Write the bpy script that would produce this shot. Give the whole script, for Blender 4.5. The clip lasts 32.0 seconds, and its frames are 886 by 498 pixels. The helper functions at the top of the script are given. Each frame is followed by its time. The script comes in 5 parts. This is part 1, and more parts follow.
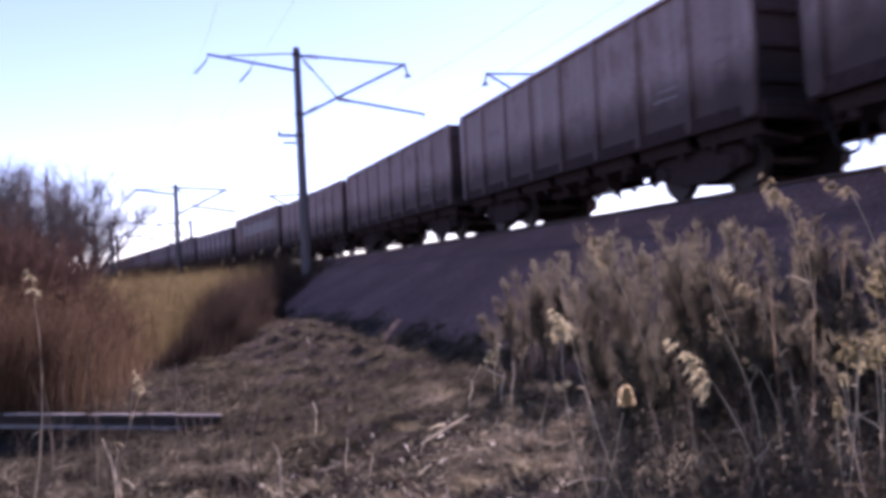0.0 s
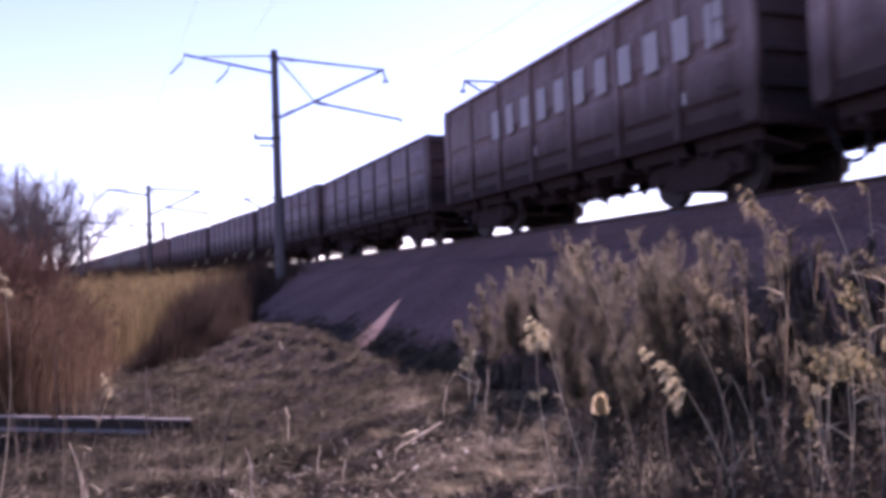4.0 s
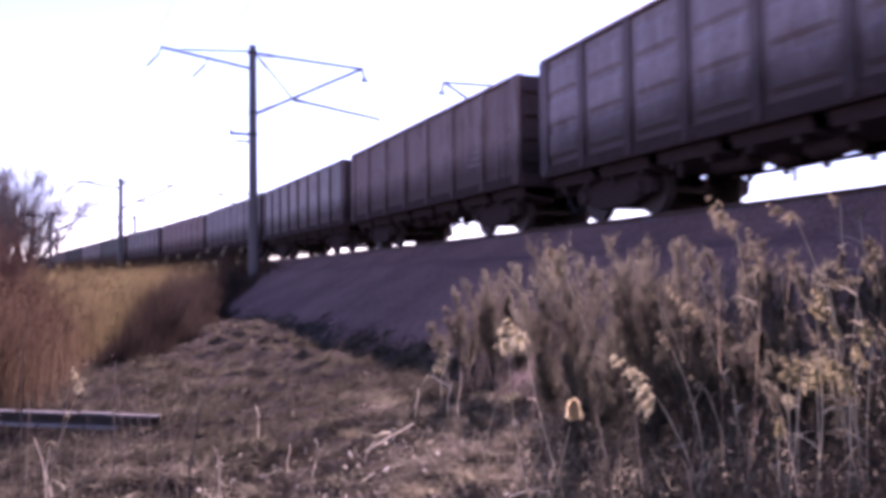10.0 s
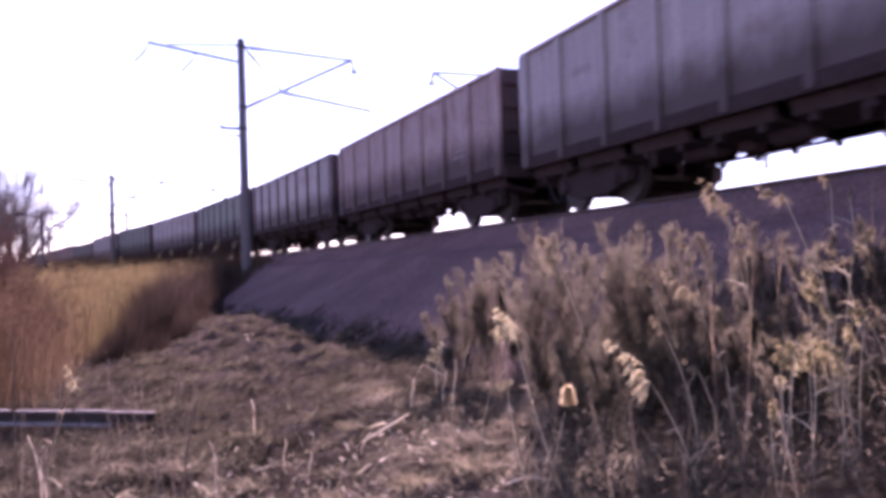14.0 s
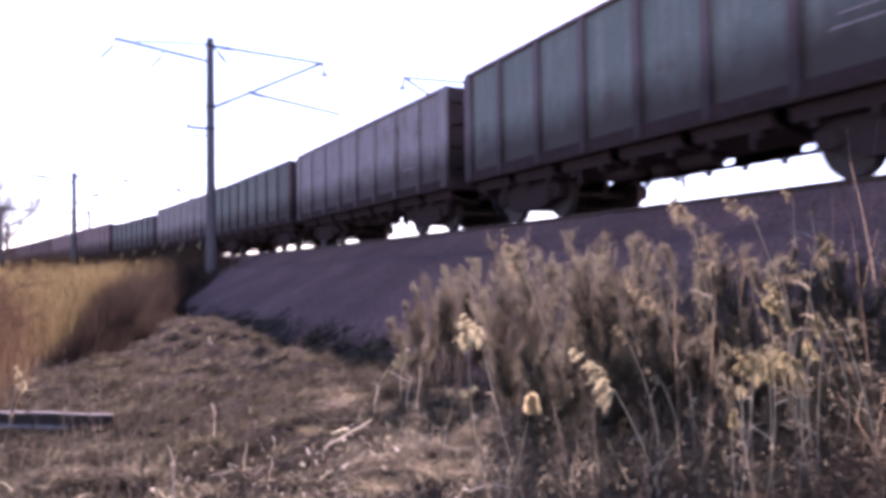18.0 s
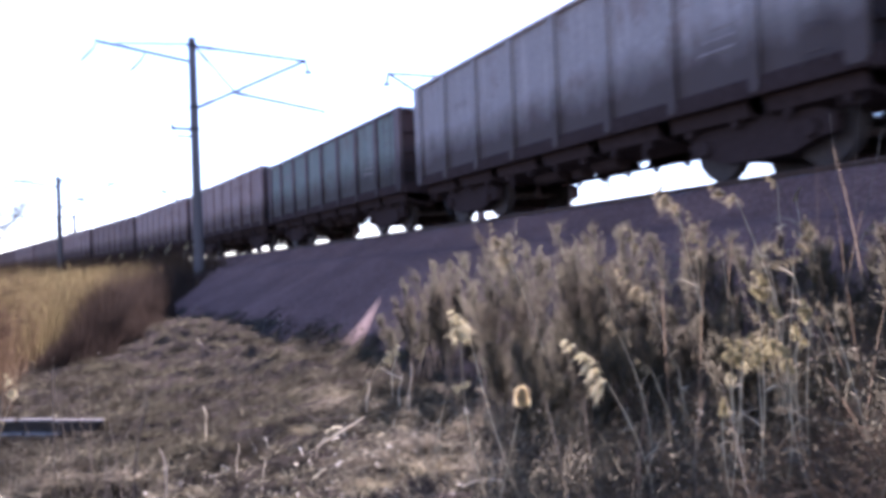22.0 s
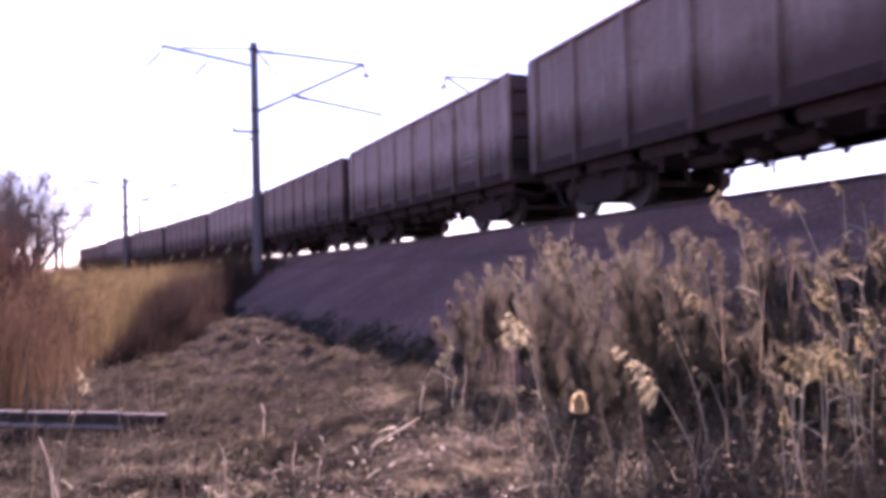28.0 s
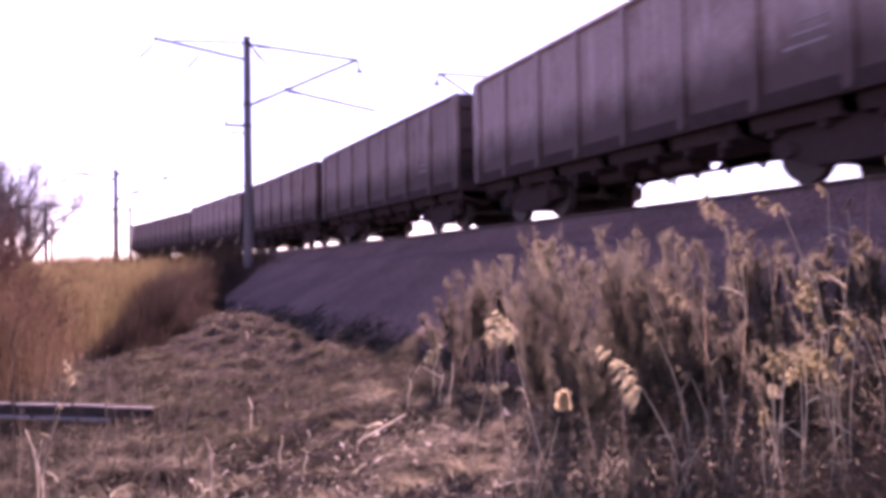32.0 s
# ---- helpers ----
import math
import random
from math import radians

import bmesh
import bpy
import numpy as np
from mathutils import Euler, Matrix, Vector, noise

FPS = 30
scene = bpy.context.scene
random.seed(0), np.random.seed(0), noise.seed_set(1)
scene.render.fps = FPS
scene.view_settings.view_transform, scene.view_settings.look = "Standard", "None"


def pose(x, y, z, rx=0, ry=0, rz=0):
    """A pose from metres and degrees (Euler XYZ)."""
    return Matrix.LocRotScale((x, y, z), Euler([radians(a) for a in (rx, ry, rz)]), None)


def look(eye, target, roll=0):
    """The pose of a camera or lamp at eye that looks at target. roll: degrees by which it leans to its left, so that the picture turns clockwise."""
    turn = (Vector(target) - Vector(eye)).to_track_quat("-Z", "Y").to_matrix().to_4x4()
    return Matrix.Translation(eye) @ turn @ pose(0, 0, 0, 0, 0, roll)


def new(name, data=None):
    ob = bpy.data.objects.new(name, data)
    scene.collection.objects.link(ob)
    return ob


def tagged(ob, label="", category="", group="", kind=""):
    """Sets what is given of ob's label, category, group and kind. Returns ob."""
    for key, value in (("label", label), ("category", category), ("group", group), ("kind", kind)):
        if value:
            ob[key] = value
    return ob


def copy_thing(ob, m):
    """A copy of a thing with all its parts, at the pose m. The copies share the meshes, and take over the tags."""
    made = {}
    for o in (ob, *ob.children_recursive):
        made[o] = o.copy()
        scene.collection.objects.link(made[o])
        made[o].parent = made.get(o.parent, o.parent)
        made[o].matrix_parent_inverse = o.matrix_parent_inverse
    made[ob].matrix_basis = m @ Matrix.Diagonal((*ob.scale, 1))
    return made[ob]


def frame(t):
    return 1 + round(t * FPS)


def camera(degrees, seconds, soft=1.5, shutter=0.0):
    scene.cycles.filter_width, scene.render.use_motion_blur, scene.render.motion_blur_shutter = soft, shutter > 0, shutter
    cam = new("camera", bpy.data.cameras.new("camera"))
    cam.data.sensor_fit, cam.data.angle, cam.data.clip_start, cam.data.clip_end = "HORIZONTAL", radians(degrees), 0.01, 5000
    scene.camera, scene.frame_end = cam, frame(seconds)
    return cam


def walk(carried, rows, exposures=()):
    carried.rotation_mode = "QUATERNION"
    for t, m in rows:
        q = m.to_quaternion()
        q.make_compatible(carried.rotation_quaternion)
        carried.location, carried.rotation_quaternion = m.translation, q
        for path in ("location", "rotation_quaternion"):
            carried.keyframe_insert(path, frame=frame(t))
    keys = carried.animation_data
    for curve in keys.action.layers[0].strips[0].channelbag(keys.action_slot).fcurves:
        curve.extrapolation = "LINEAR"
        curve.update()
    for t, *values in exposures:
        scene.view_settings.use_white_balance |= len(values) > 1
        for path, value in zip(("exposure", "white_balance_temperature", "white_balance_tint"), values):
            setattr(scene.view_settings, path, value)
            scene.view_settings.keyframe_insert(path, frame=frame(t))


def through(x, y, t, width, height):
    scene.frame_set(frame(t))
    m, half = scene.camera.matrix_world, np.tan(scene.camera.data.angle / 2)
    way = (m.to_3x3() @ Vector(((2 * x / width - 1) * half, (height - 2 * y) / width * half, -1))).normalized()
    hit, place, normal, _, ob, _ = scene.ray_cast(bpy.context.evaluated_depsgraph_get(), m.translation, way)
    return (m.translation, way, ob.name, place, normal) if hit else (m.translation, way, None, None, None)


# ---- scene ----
# ---- camera and its walk: seconds, x, y, z, pitch, roll, yaw
FOV = 58.38
PATH_ROWS = [
    (0.0, 0.015, -0.035, 1.601, 1.72, 3.04, 2.80),
    (0.5, 0.005, -0.030, 1.602, 1.70, 2.52, 2.30),
    (1.0, -0.008, -0.022, 1.604, 1.31, 1.92, 1.47),
    (1.5, -0.009, -0.020, 1.604, 1.49, 2.07, 1.19),
    (2.0, -0.004, -0.025, 1.598, 1.44, 2.39, 1.17),
    (2.5, 0.002, -0.017, 1.604, 1.33, 2.64, 0.97),
    (4.5, -0.007, -0.016, 1.600, 2.22, 1.75, 0.70),
    (5.0, -0.015, -0.024, 1.603, 2.14, 1.54, 0.05),
    (5.5, -0.007, -0.008, 1.603, 2.36, 1.45, -0.37),
    (6.0, -0.009, -0.005, 1.599, 2.44, 1.46, -0.06),
    (6.5, -0.010, -0.009, 1.601, 2.28, 1.35, -0.20),
    (7.0, -0.005, -0.011, 1.601, 2.06, 1.58, -0.43),
    (7.5, 0.002, -0.014, 1.604, 2.13, 1.64, -0.69),
    (8.0, 0.004, -0.017, 1.600, 2.05, 1.59, -0.96),
    (8.5, 0.003, -0.009, 1.600, 1.94, 1.51, -0.58),
    (9.0, -0.004, -0.001, 1.602, 2.09, 1.45, -0.53),
    (9.5, -0.013, -0.003, 1.598, 1.98, 0.95, -0.55),
    (10.0, -0.017, -0.005, 1.602, 2.14, 0.71, -0.89),
    (10.5, -0.028, -0.001, 1.596, 2.04, 0.61, -0.56),
    (11.0, -0.017, 0.004, 1.592, 2.45, 1.13, -0.21),
    (11.5, -0.022, 0.010, 1.596, 2.02, 1.29, -0.48),
    (12.0, -0.017, 0.016, 1.593, 1.68, 1.22, -1.10),
    (12.5, 0.000, 0.009, 1.596, 1.56, 1.27, -1.69),
    (13.0, -0.006, 0.008, 1.595, 1.69, 1.41, -1.74),
    (13.5, 0.000, 0.004, 1.599, 1.51, 1.63, -1.71),
    (14.0, -0.003, 0.006, 1.594, 1.46, 1.92, -1.33),
    (14.5, 0.001, 0.010, 1.595, 1.27, 1.79, -1.88),
    (16.5, -0.011, 0.015, 1.598, 1.90, 1.07, -2.72),
    (17.0, -0.006, 0.026, 1.599, 2.05, 1.21, -2.65),
    (17.5, -0.004, 0.030, 1.597, 1.89, 1.30, -2.88),
    (18.0, 0.001, 0.027, 1.594, 1.81, 0.82, -3.69),
    (18.5, 0.003, 0.027, 1.596, 1.79, 0.33, -4.24),
    (19.0, 0.008, 0.022, 1.602, 1.91, 0.57, -4.29),
    (19.5, 0.006, 0.017, 1.597, 1.91, 1.13, -4.09),
    (20.0, 0.005, 0.023, 1.594, 1.61, 1.15, -4.62),
    (20.5, 0.009, 0.028, 1.595, 1.60, 1.16, -4.47),
    (21.0, 0.005, 0.030, 1.596, 1.47, 1.42, -4.82),
    (21.5, 0.006, 0.029, 1.594, 1.70, 1.58, -4.46),
    (22.0, 0.009, 0.032, 1.599, 1.42, 2.34, -4.49),
    (22.5, 0.003, 0.021, 1.603, 1.51, 2.62, -3.96),
    (23.0, 0.007, 0.004, 1.602, 0.94, 3.35, -1.14),
    (23.5, 0.007, 0.008, 1.602, 0.68, 3.55, 0.27),
    (24.0, -0.005, -0.003, 1.603, 1.30, 2.82, 0.24),
    (24.5, 0.004, -0.011, 1.600, 1.56, 2.66, 0.30),
    (25.0, 0.007, -0.007, 1.605, 1.36, 2.27, -0.18),
    (25.5, 0.006, -0.011, 1.605, 1.68, 1.72, -0.56),
    (27.5, 0.009, -0.009, 1.606, 1.96, 1.91, -0.42),
    (28.0, 0.003, 0.003, 1.603, 1.75, 1.58, -0.54),
    (28.5, 0.001, 0.005, 1.602, 1.80, 1.21, -0.61),
    (29.0, 0.001, -0.000, 1.602, 1.91, 0.62, -0.82),
    (29.5, 0.003, 0.002, 1.599, 1.51, 0.84, -0.98),
    (30.0, 0.010, -0.004, 1.601, 1.30, 1.01, -1.14),
    (30.5, 0.013, -0.013, 1.605, 1.27, 0.86, -1.27),
    (31.0, 0.019, -0.014, 1.604, 1.56, 0.63, -1.15),
    (31.5, 0.020, -0.028, 1.606, 1.56, 0.52, -1.16),
    (32.0, 0.027, -0.031, 1.608, 1.49, 0.87, -1.14),
]
SOFT, SHUTTER = 4.3, 0.4
EXPOSURES = [(0, 1.8, 5760, 52), (1, 1.72, 5800, 54), (2, 1.96, 5820, 60), (5, 1.87, 5820, 62), (9, 2.13, 5850, 66), (12, 2.3, 6050, 68), (14, 2.42, 6100, 70), (17, 2.42, 6050, 58), (18, 2.52, 6050, 54), (19, 2.54, 6050, 50), (20, 2.67, 6050, 48), (21, 2.67, 5650, 44), (22, 2.58, 5550, 38), (23, 2.5, 5480, 33), (24, 2.69, 5550, 37), (25, 2.4, 5450, 32), (28, 2.38, 6250, 68), (29, 2.33, 6300, 72), (30, 2.47, 6400, 76), (32, 2.47, 6500, 84)]
SKY_STRENGTH, SUN_STRENGTH = 0.061, 5.0
# the wagons' order, first to last
ORDER = "oorrrt" + "qppp" + "ogbr" + "gnbnbm" + "rrororoorl"
GONE_ROWS = [(0, -53.11), (5, -0.17), (10, 52.35), (16, 114.0), (22, 173.92), (27, 222.95), (32, 271.97)]
# reeds that stand out: distance, bearing of the root, bearing and height over the eye of the plume's foot, the same of its tip
REED_ROWS = [
    (4.4, 8.1, 5.4, -0.42, 5.1, -0.24),
    (4.5, 10.3, 6.3, -0.35, 5.3, -0.23),
    (4.4, 6.9, 9.6, -0.81, 9.9, -0.67),
    (4.5, 18.7, 15.6, -0.66, 13.0, -0.44),
    (5.2, 21.6, 18.8, -0.25, 17.0, -0.05),
    (5.6, 24.0, 21.2, 0.28, 19.5, 0.56),
    (5.4, 28.3, 24.8, 0.37, 23.4, 0.45),
    (4.6, 22.5, 23.7, -0.64, 25.6, -0.46),
    (4.9, 23.6, 26.7, -0.05, 27.9, -0.02),
    (5.2, 27.0, 28.5, 0.04, 29.4, 0.15),
    (6.0, 20.0, 18.5, 0.08, 17.6, 0.27),
    (5.8, 22.5, 22.1, 0.03, 21.7, 0.32),
    (5.6, -26.1, -23.9, -0.67, -24.2, -0.53),
    (5.2, -31.9, -30.2, -0.03, -30.4, 0.17),
    (7.5, -1.4, -0.3, -0.86, 0.9, -0.71),
    (6.2, 12.2, 9.2, 0.03, 8.1, 0.32),
    (5.2, 3.4, 4.6, -0.77, 5.6, -0.74),
]
# shrubs: bearing, distance, height of the top over the eye, spread
SHRUB_ROWS = [
    (2.2, 8.6, -0.06, 0.34), (3.4, 8.4, 0.16, 0.28), (4.8, 8.2, 0.1, 0.26), (6.3, 7.8, -0.14, 0.28), (8.4, 6.5, 0.34, 0.18), (10.0, 6.4, 0.38, 0.18),
    (14.3, 6.2, 0.28, 0.2), (15.6, 6.1, 0.4, 0.2), (17.3, 6.2, 0.36, 0.2), (22.3, 6.2, 0.26, 0.18), (27.8, 5.9, 0.18, 0.2), (30.4, 5.6, 0.25, 0.2),
    (34.6, 5.2, 0.24, 0.3), (8.0, 6.4, -0.45, 0.4), (12.0, 5.9, -0.4, 0.35), (19.3, 5.4, -0.25, 0.35), (24.7, 5.0, -0.45, 0.4), (28.3, 4.8, -0.5, 0.4),
    (9.8, 5.6, -0.6, 0.6), (14.6, 5.4, -0.5, 0.5), (17.8, 5.7, -0.2, 0.45),
    (22.8, 5.6, -0.15, 0.4), (26.2, 5.3, -0.3, 0.45), (32.8, 5.3, -0.05, 0.4),
]
# single stalks: three places along each
STALK_ROWS = [
    ('fallen_stalk', [(-0.87, 6.95, 0.54), (-0.61, 6.97, 0.34), (-0.29, 6.99, 0.07)]),
    ('fallen_stalk', [(-0.64, 6.47, 0.11), (-0.54, 6.48, 0.23), (-0.17, 6.50, 0.43)]),
    ('broken_stalk', [(-1.59, 7.13, 0.49), (-1.56, 7.13, 0.40), (-1.57, 7.13, 0.32)]),
    ('broken_stalk', [(-1.60, 5.78, 0.42), (-1.57, 5.79, 0.36), (-1.56, 5.79, 0.18)]),
    ('broken_stalk', [(-1.68, 5.86, 0.76), (-1.74, 5.85, 0.54), (-1.79, 5.83, 0.27)]),
    ('fallen_stalk', [(0.42, 4.58, 0.35), (0.53, 4.57, 0.39), (0.65, 4.55, 0.38)]),
    ('broken_stalk', [(0.13, 7.60, 0.87), (0.10, 7.60, 0.72), (0.07, 7.60, 0.65)]),
    ('fallen_stalk', [(-0.03, 7.40, 0.71), (0.04, 7.40, 0.66), (0.15, 7.40, 0.60)]),
    ('broken_stalk', [(-2.38, 4.96, 0.59), (-2.40, 4.95, 0.45), (-2.37, 4.96, 0.31)]),
    ('broken_stalk', [(-2.88, 5.6, 1.23), (-2.88, 5.6, 0.78), (-2.88, 5.6, 0.31)]),
    ('broken_stalk', [(-2.44, 6.13, 1.0), (-2.45, 6.13, 0.59), (-2.45, 6.13, 0.21)]),
    ('broken_stalk', [(-1.58, 5.37, 0.72), (-1.62, 5.36, 0.48), (-1.65, 5.35, 0.22)]),
    ('broken_stalk', [(-1.45, 5.31, 0.49), (-1.42, 5.31, 0.37), (-1.43, 5.31, 0.23)]),
    ('broken_stalk', [(0.16, 7.30, 0.66), (0.15, 7.30, 0.58), (0.12, 7.30, 0.50)]),
    ('broken_stalk', [(-0.14, 7.20, 0.61), (-0.14, 7.20, 0.53), (-0.17, 7.20, 0.46)]),
    ('broken_stalk', [(0.24, 7.20, 0.76), (0.24, 7.20, 0.62), (0.21, 7.20, 0.49)]),
    ('broken_stalk', [(0.07, 6.60, 0.39), (0.06, 6.60, 0.33), (0.03, 6.60, 0.26)]),
    ('broken_stalk', [(-1.16, 6.40, 0.29), (-1.16, 6.40, 0.23), (-1.18, 6.40, 0.17)]),
    ('broken_stalk', [(-0.90, 6.00, 0.26), (-0.90, 6.00, 0.21), (-0.92, 6.00, 0.15)]),
    ('broken_stalk', [(-0.48, 6.30, 0.33), (-0.51, 6.30, 0.28), (-0.55, 6.30, 0.22)]),
    ('broken_stalk', [(0.21, 5.90, 0.28), (0.20, 5.90, 0.20), (0.17, 5.90, 0.12)]),
    ('broken_stalk', [(-2.28, 5.0, 0.96), (-2.32, 4.99, 0.68), (-2.39, 4.95, 0.35)]),
    ('broken_stalk', [(-2.41, 4.83, 0.68), (-2.37, 4.85, 0.54), (-2.35, 4.86, 0.38)]),
]
# bare trees: bearing, distance, height, half width of the crown
TREE_ROWS = [(-26.7, 141, 20.2, 10.4), (-28.9, 146, 21.6, 10.5), (-30.4, 132, 20.4, 9.0), (-32.0, 126, 19.8, 7.0), (-35.2, 120, 22, 8.0), (-38.5, 118, 22, 8.0), (-33.2, 150, 20, 7.5)]
THICKET_ROWS = [(-28.4, 44, 4.6, 2.2), (-30.3, 42, 5.2, 2.4), (-32.5, 40, 5.6, 2.4), (-34.8, 38, 5.4, 2.2), (-29.4, 36, 3.4, 2.0), (-31.5, 32, 3.4, 2.0), (-36.5, 36, 5.4, 2.2), (-33.5, 28, 2.8, 1.8)]
# bushes that stand before the golden grass
NEAR_THICKET_ROWS = [(-36.5, 16, 3.46, 1.72), (-34.2, 16.5, 3.46, 1.61), (-32.2, 17, 3.33, 1.49), (-30.8, 18, 3.07, 1.26), (-29.4, 18.5, 2.69, 1.15), (-28.2, 19.5, 2.18, 1.03), (-26.8, 21, 1.73, 0.92), (-32.5, 13.5, 1.54, 1.38), (-29.9, 14, 1.41, 1.15), (-35.0, 13, 1.66, 1.38), (-27.8, 15.5, 1.28, 1.03), (-25.4, 22, 1.41, 0.92)]
# pale reeds on the slope: along the track, across, height
SLOPE_REED_ROWS = [(41, 3.4, 1.5), (44, 3.6, 1.6), (46.5, 3.2, 1.4), (48, 3.7, 1.7), (52, 3.4, 1.5), (57, 3.6, 1.6), (38, 3.7, 1.5), (62, 3.4, 1.6)]
# pale tussocks: bearing, distance, size
TUSSOCK_ROWS = [(4.1, 7.2, 0.32), (1.9, 6.6, 0.3), (-2.5, 7.9, 0.34), (-1.1, 5.3, 0.3), (3.0, 5.4, 0.34), (-12.4, 5.6, 0.32), (-6.6, 5.5, 0.26), (-17.4, 6.0, 0.3), (-9.7, 6.6, 0.26), (5.9, 6.2, 0.34), (-5.3, 7.1, 0.26),
                (-4.0, 5.0, 0.24), (0.8, 4.9, 0.28), (-20.5, 5.6, 0.28), (-13.2, 6.3, 0.36), (-8.3, 5.7, 0.3)]
# tan tussocks with dry stems laid over, the same
TAN_ROWS = [(0.4, 5.7, 0.5), (3.0, 5.8, 0.5), (-1.6, 6.1, 0.42), (4.4, 7.9, 0.46), (-3.6, 8.7, 0.46), (-3.0, 7.6, 0.42), (-1.2, 7.4, 0.42), (0.8, 7.5, 0.5), (2.8, 7.7, 0.5), (6.6, 6.9, 0.5), (8.6, 6.1, 0.5), (10.4, 7.0, 0.5), (6.4, 5.3, 0.42),
            (12.5, 6.3, 0.46), (2.2, 7.0, 0.4), (11.6, 5.2, 0.4), (14.6, 5.8, 0.42), (-17.5, 6.8, 0.34), (-22.0, 7.0, 0.36)]
# large straw tussocks, the same
STRAW_ROWS = [(24.5, 3.9, 0.42), (29.0, 3.7, 0.5), (31.4, 3.6, 0.5), (25.8, 4.6, 0.5), (30.2, 4.3, 0.8), (32.6, 4.1, 0.75), (27.6, 4.0, 0.55), (34.5, 4.5, 0.8), (22.0, 4.1, 0.45)]
cam = camera(FOV, 32.0, soft=SOFT, shutter=SHUTTER)
walk(cam, [(t, pose(x, y, z, 90 + p, 0, yaw) @ pose(0, 0, 0, 0, 0, -r)) for t, x, y, z, p, r, yaw in PATH_ROWS],
     EXPOSURES)

# ---- world and sun
SUN_AZ, SUN_EL = 8.4, 30.4      # degrees right of the +y axis, and above the horizon
world = bpy.data.worlds.new("sky")
scene.world = world
world.use_nodes = True
wn = world.node_tree.nodes
sky = wn.new("ShaderNodeTexSky")
sky.sky_type, sky.sun_disc = "NISHITA", False
sky.sun_elevation, sky.sun_rotation = radians(SUN_EL), radians(SUN_AZ)
sky.air_density, sky.dust_density, sky.ozone_density = 1.0, 0.04, 1.2
world.node_tree.links.new(sky.outputs[0], wn["Background"].inputs[0])
wn["Background"].inputs[1].default_value = SKY_STRENGTH
sun_data = bpy.data.lights.new("sun", "SUN")
sun_data.energy, sun_data.angle, sun_data.color = SUN_STRENGTH, radians(0.6), (1.0, 0.93, 0.82)
sun = new("sun", sun_data)
sun_dir = Vector((math.sin(radians(SUN_AZ)) * math.cos(radians(SUN_EL)), math.cos(radians(SUN_AZ)) * math.cos(radians(SUN_EL)),
                  math.sin(radians(SUN_EL))))
sun.matrix_basis = look(sun_dir * 100, (0, 0, 0))

# ---- the line of the track: straight up to s = 0, then an arc to the left, then straight again
TH, RAD, DIST, ZR = 1.8977, 312.3, 9.633, 2.745     # heading, radius, distance from the origin, height of the rail tops
S_END = 72.0
N0 = np.array([math.sin(TH), -math.cos(TH)])
T0 = np.array([math.cos(TH), math.sin(TH)])
P0 = N0 * DIST
CEN = P0 - N0 * RAD


def heading(s):
    return TH + min(max(s, 0.0), S_END) / RAD


def on_track(s, o=0.0):
    """The place at s metres along the track and o metres to its near side."""
    a = heading(s)
    if s <= 0:
        p = P0 + T0 * s
    else:
        e = min(s, S_END) / RAD
        b = TH + e
        p = CEN + RAD * np.array([math.sin(b), -math.cos(b)])
        if s > S_END:
            p = p + (s - S_END) * np.array([math.cos(b), math.sin(b)])
    return p + o * np.array([-math.sin(a), math.cos(a)])


def to_track(x, y):
    """s and o of places (arrays)."""
    x, y = np.asarray(x, float), np.asarray(y, float)
    dx, dy = x - CEN[0], y - CEN[1]
    ang = np.arctan2(dy, dx) - (TH - math.pi / 2)
    ang = (ang + math.pi) % (2 * math.pi) - math.pi
    s, o = ang * RAD, RAD - np.hypot(dx, dy)
    s1 = (x - P0[0]) * T0[0] + (y - P0[1]) * T0[1]
    o1 = -((x - P0[0]) * N0[0] + (y - P0[1]) * N0[1])
    be = TH + S_END / RAD
    pe = CEN + RAD * np.array([math.sin(be), -math.cos(be)])
    s2 = S_END + (x - pe[0]) * math.cos(be) + (y - pe[1]) * math.sin(be)
    o2 = -(x - pe[0]) * math.sin(be) + (y - pe[1]) * math.cos(be)
    s, o = np.where(ang < 0, s1, s), np.where(ang < 0, o1, o)
    far = ang > S_END / RAD
    return np.where(far, s2, s), np.where(far, o2, o)


# cross-section of the bank: distance to the near side, height
SECTION = [(9.2, -0.35), (7.6, -0.02), (6.7, 0.16), (5.2, 1.05), (3.75, 1.9), (3.0, 2.02), (2.15, 2.5), (-6.25, 2.5), (-7.0, 2.02), (-8.6, 1.9),
           (-11.8, 0.0), (-13.0, -0.35)]
SEC_O = np.array([p[0] for p in SECTION][::-1])
SEC_Z = np.array([p[1] for p in SECTION][::-1])


def lumps(x, y, scale, seed=0.0):
    """Smooth uneven numbers from about -1 to 1 (arrays)."""
    x, y = np.asarray(x, float) / scale, np.asarray(y, float) / scale
    return (np.sin(x * 1.7 + 1.3 * np.sin(y * 1.1 + seed) + seed) + np.sin(y * 2.1 + 1.7 * np.sin(x * 0.9 - seed) + 2.1 * seed)
            + 0.5 * np.sin(3.9 * x - 2.3 * y + seed)) / 2.5


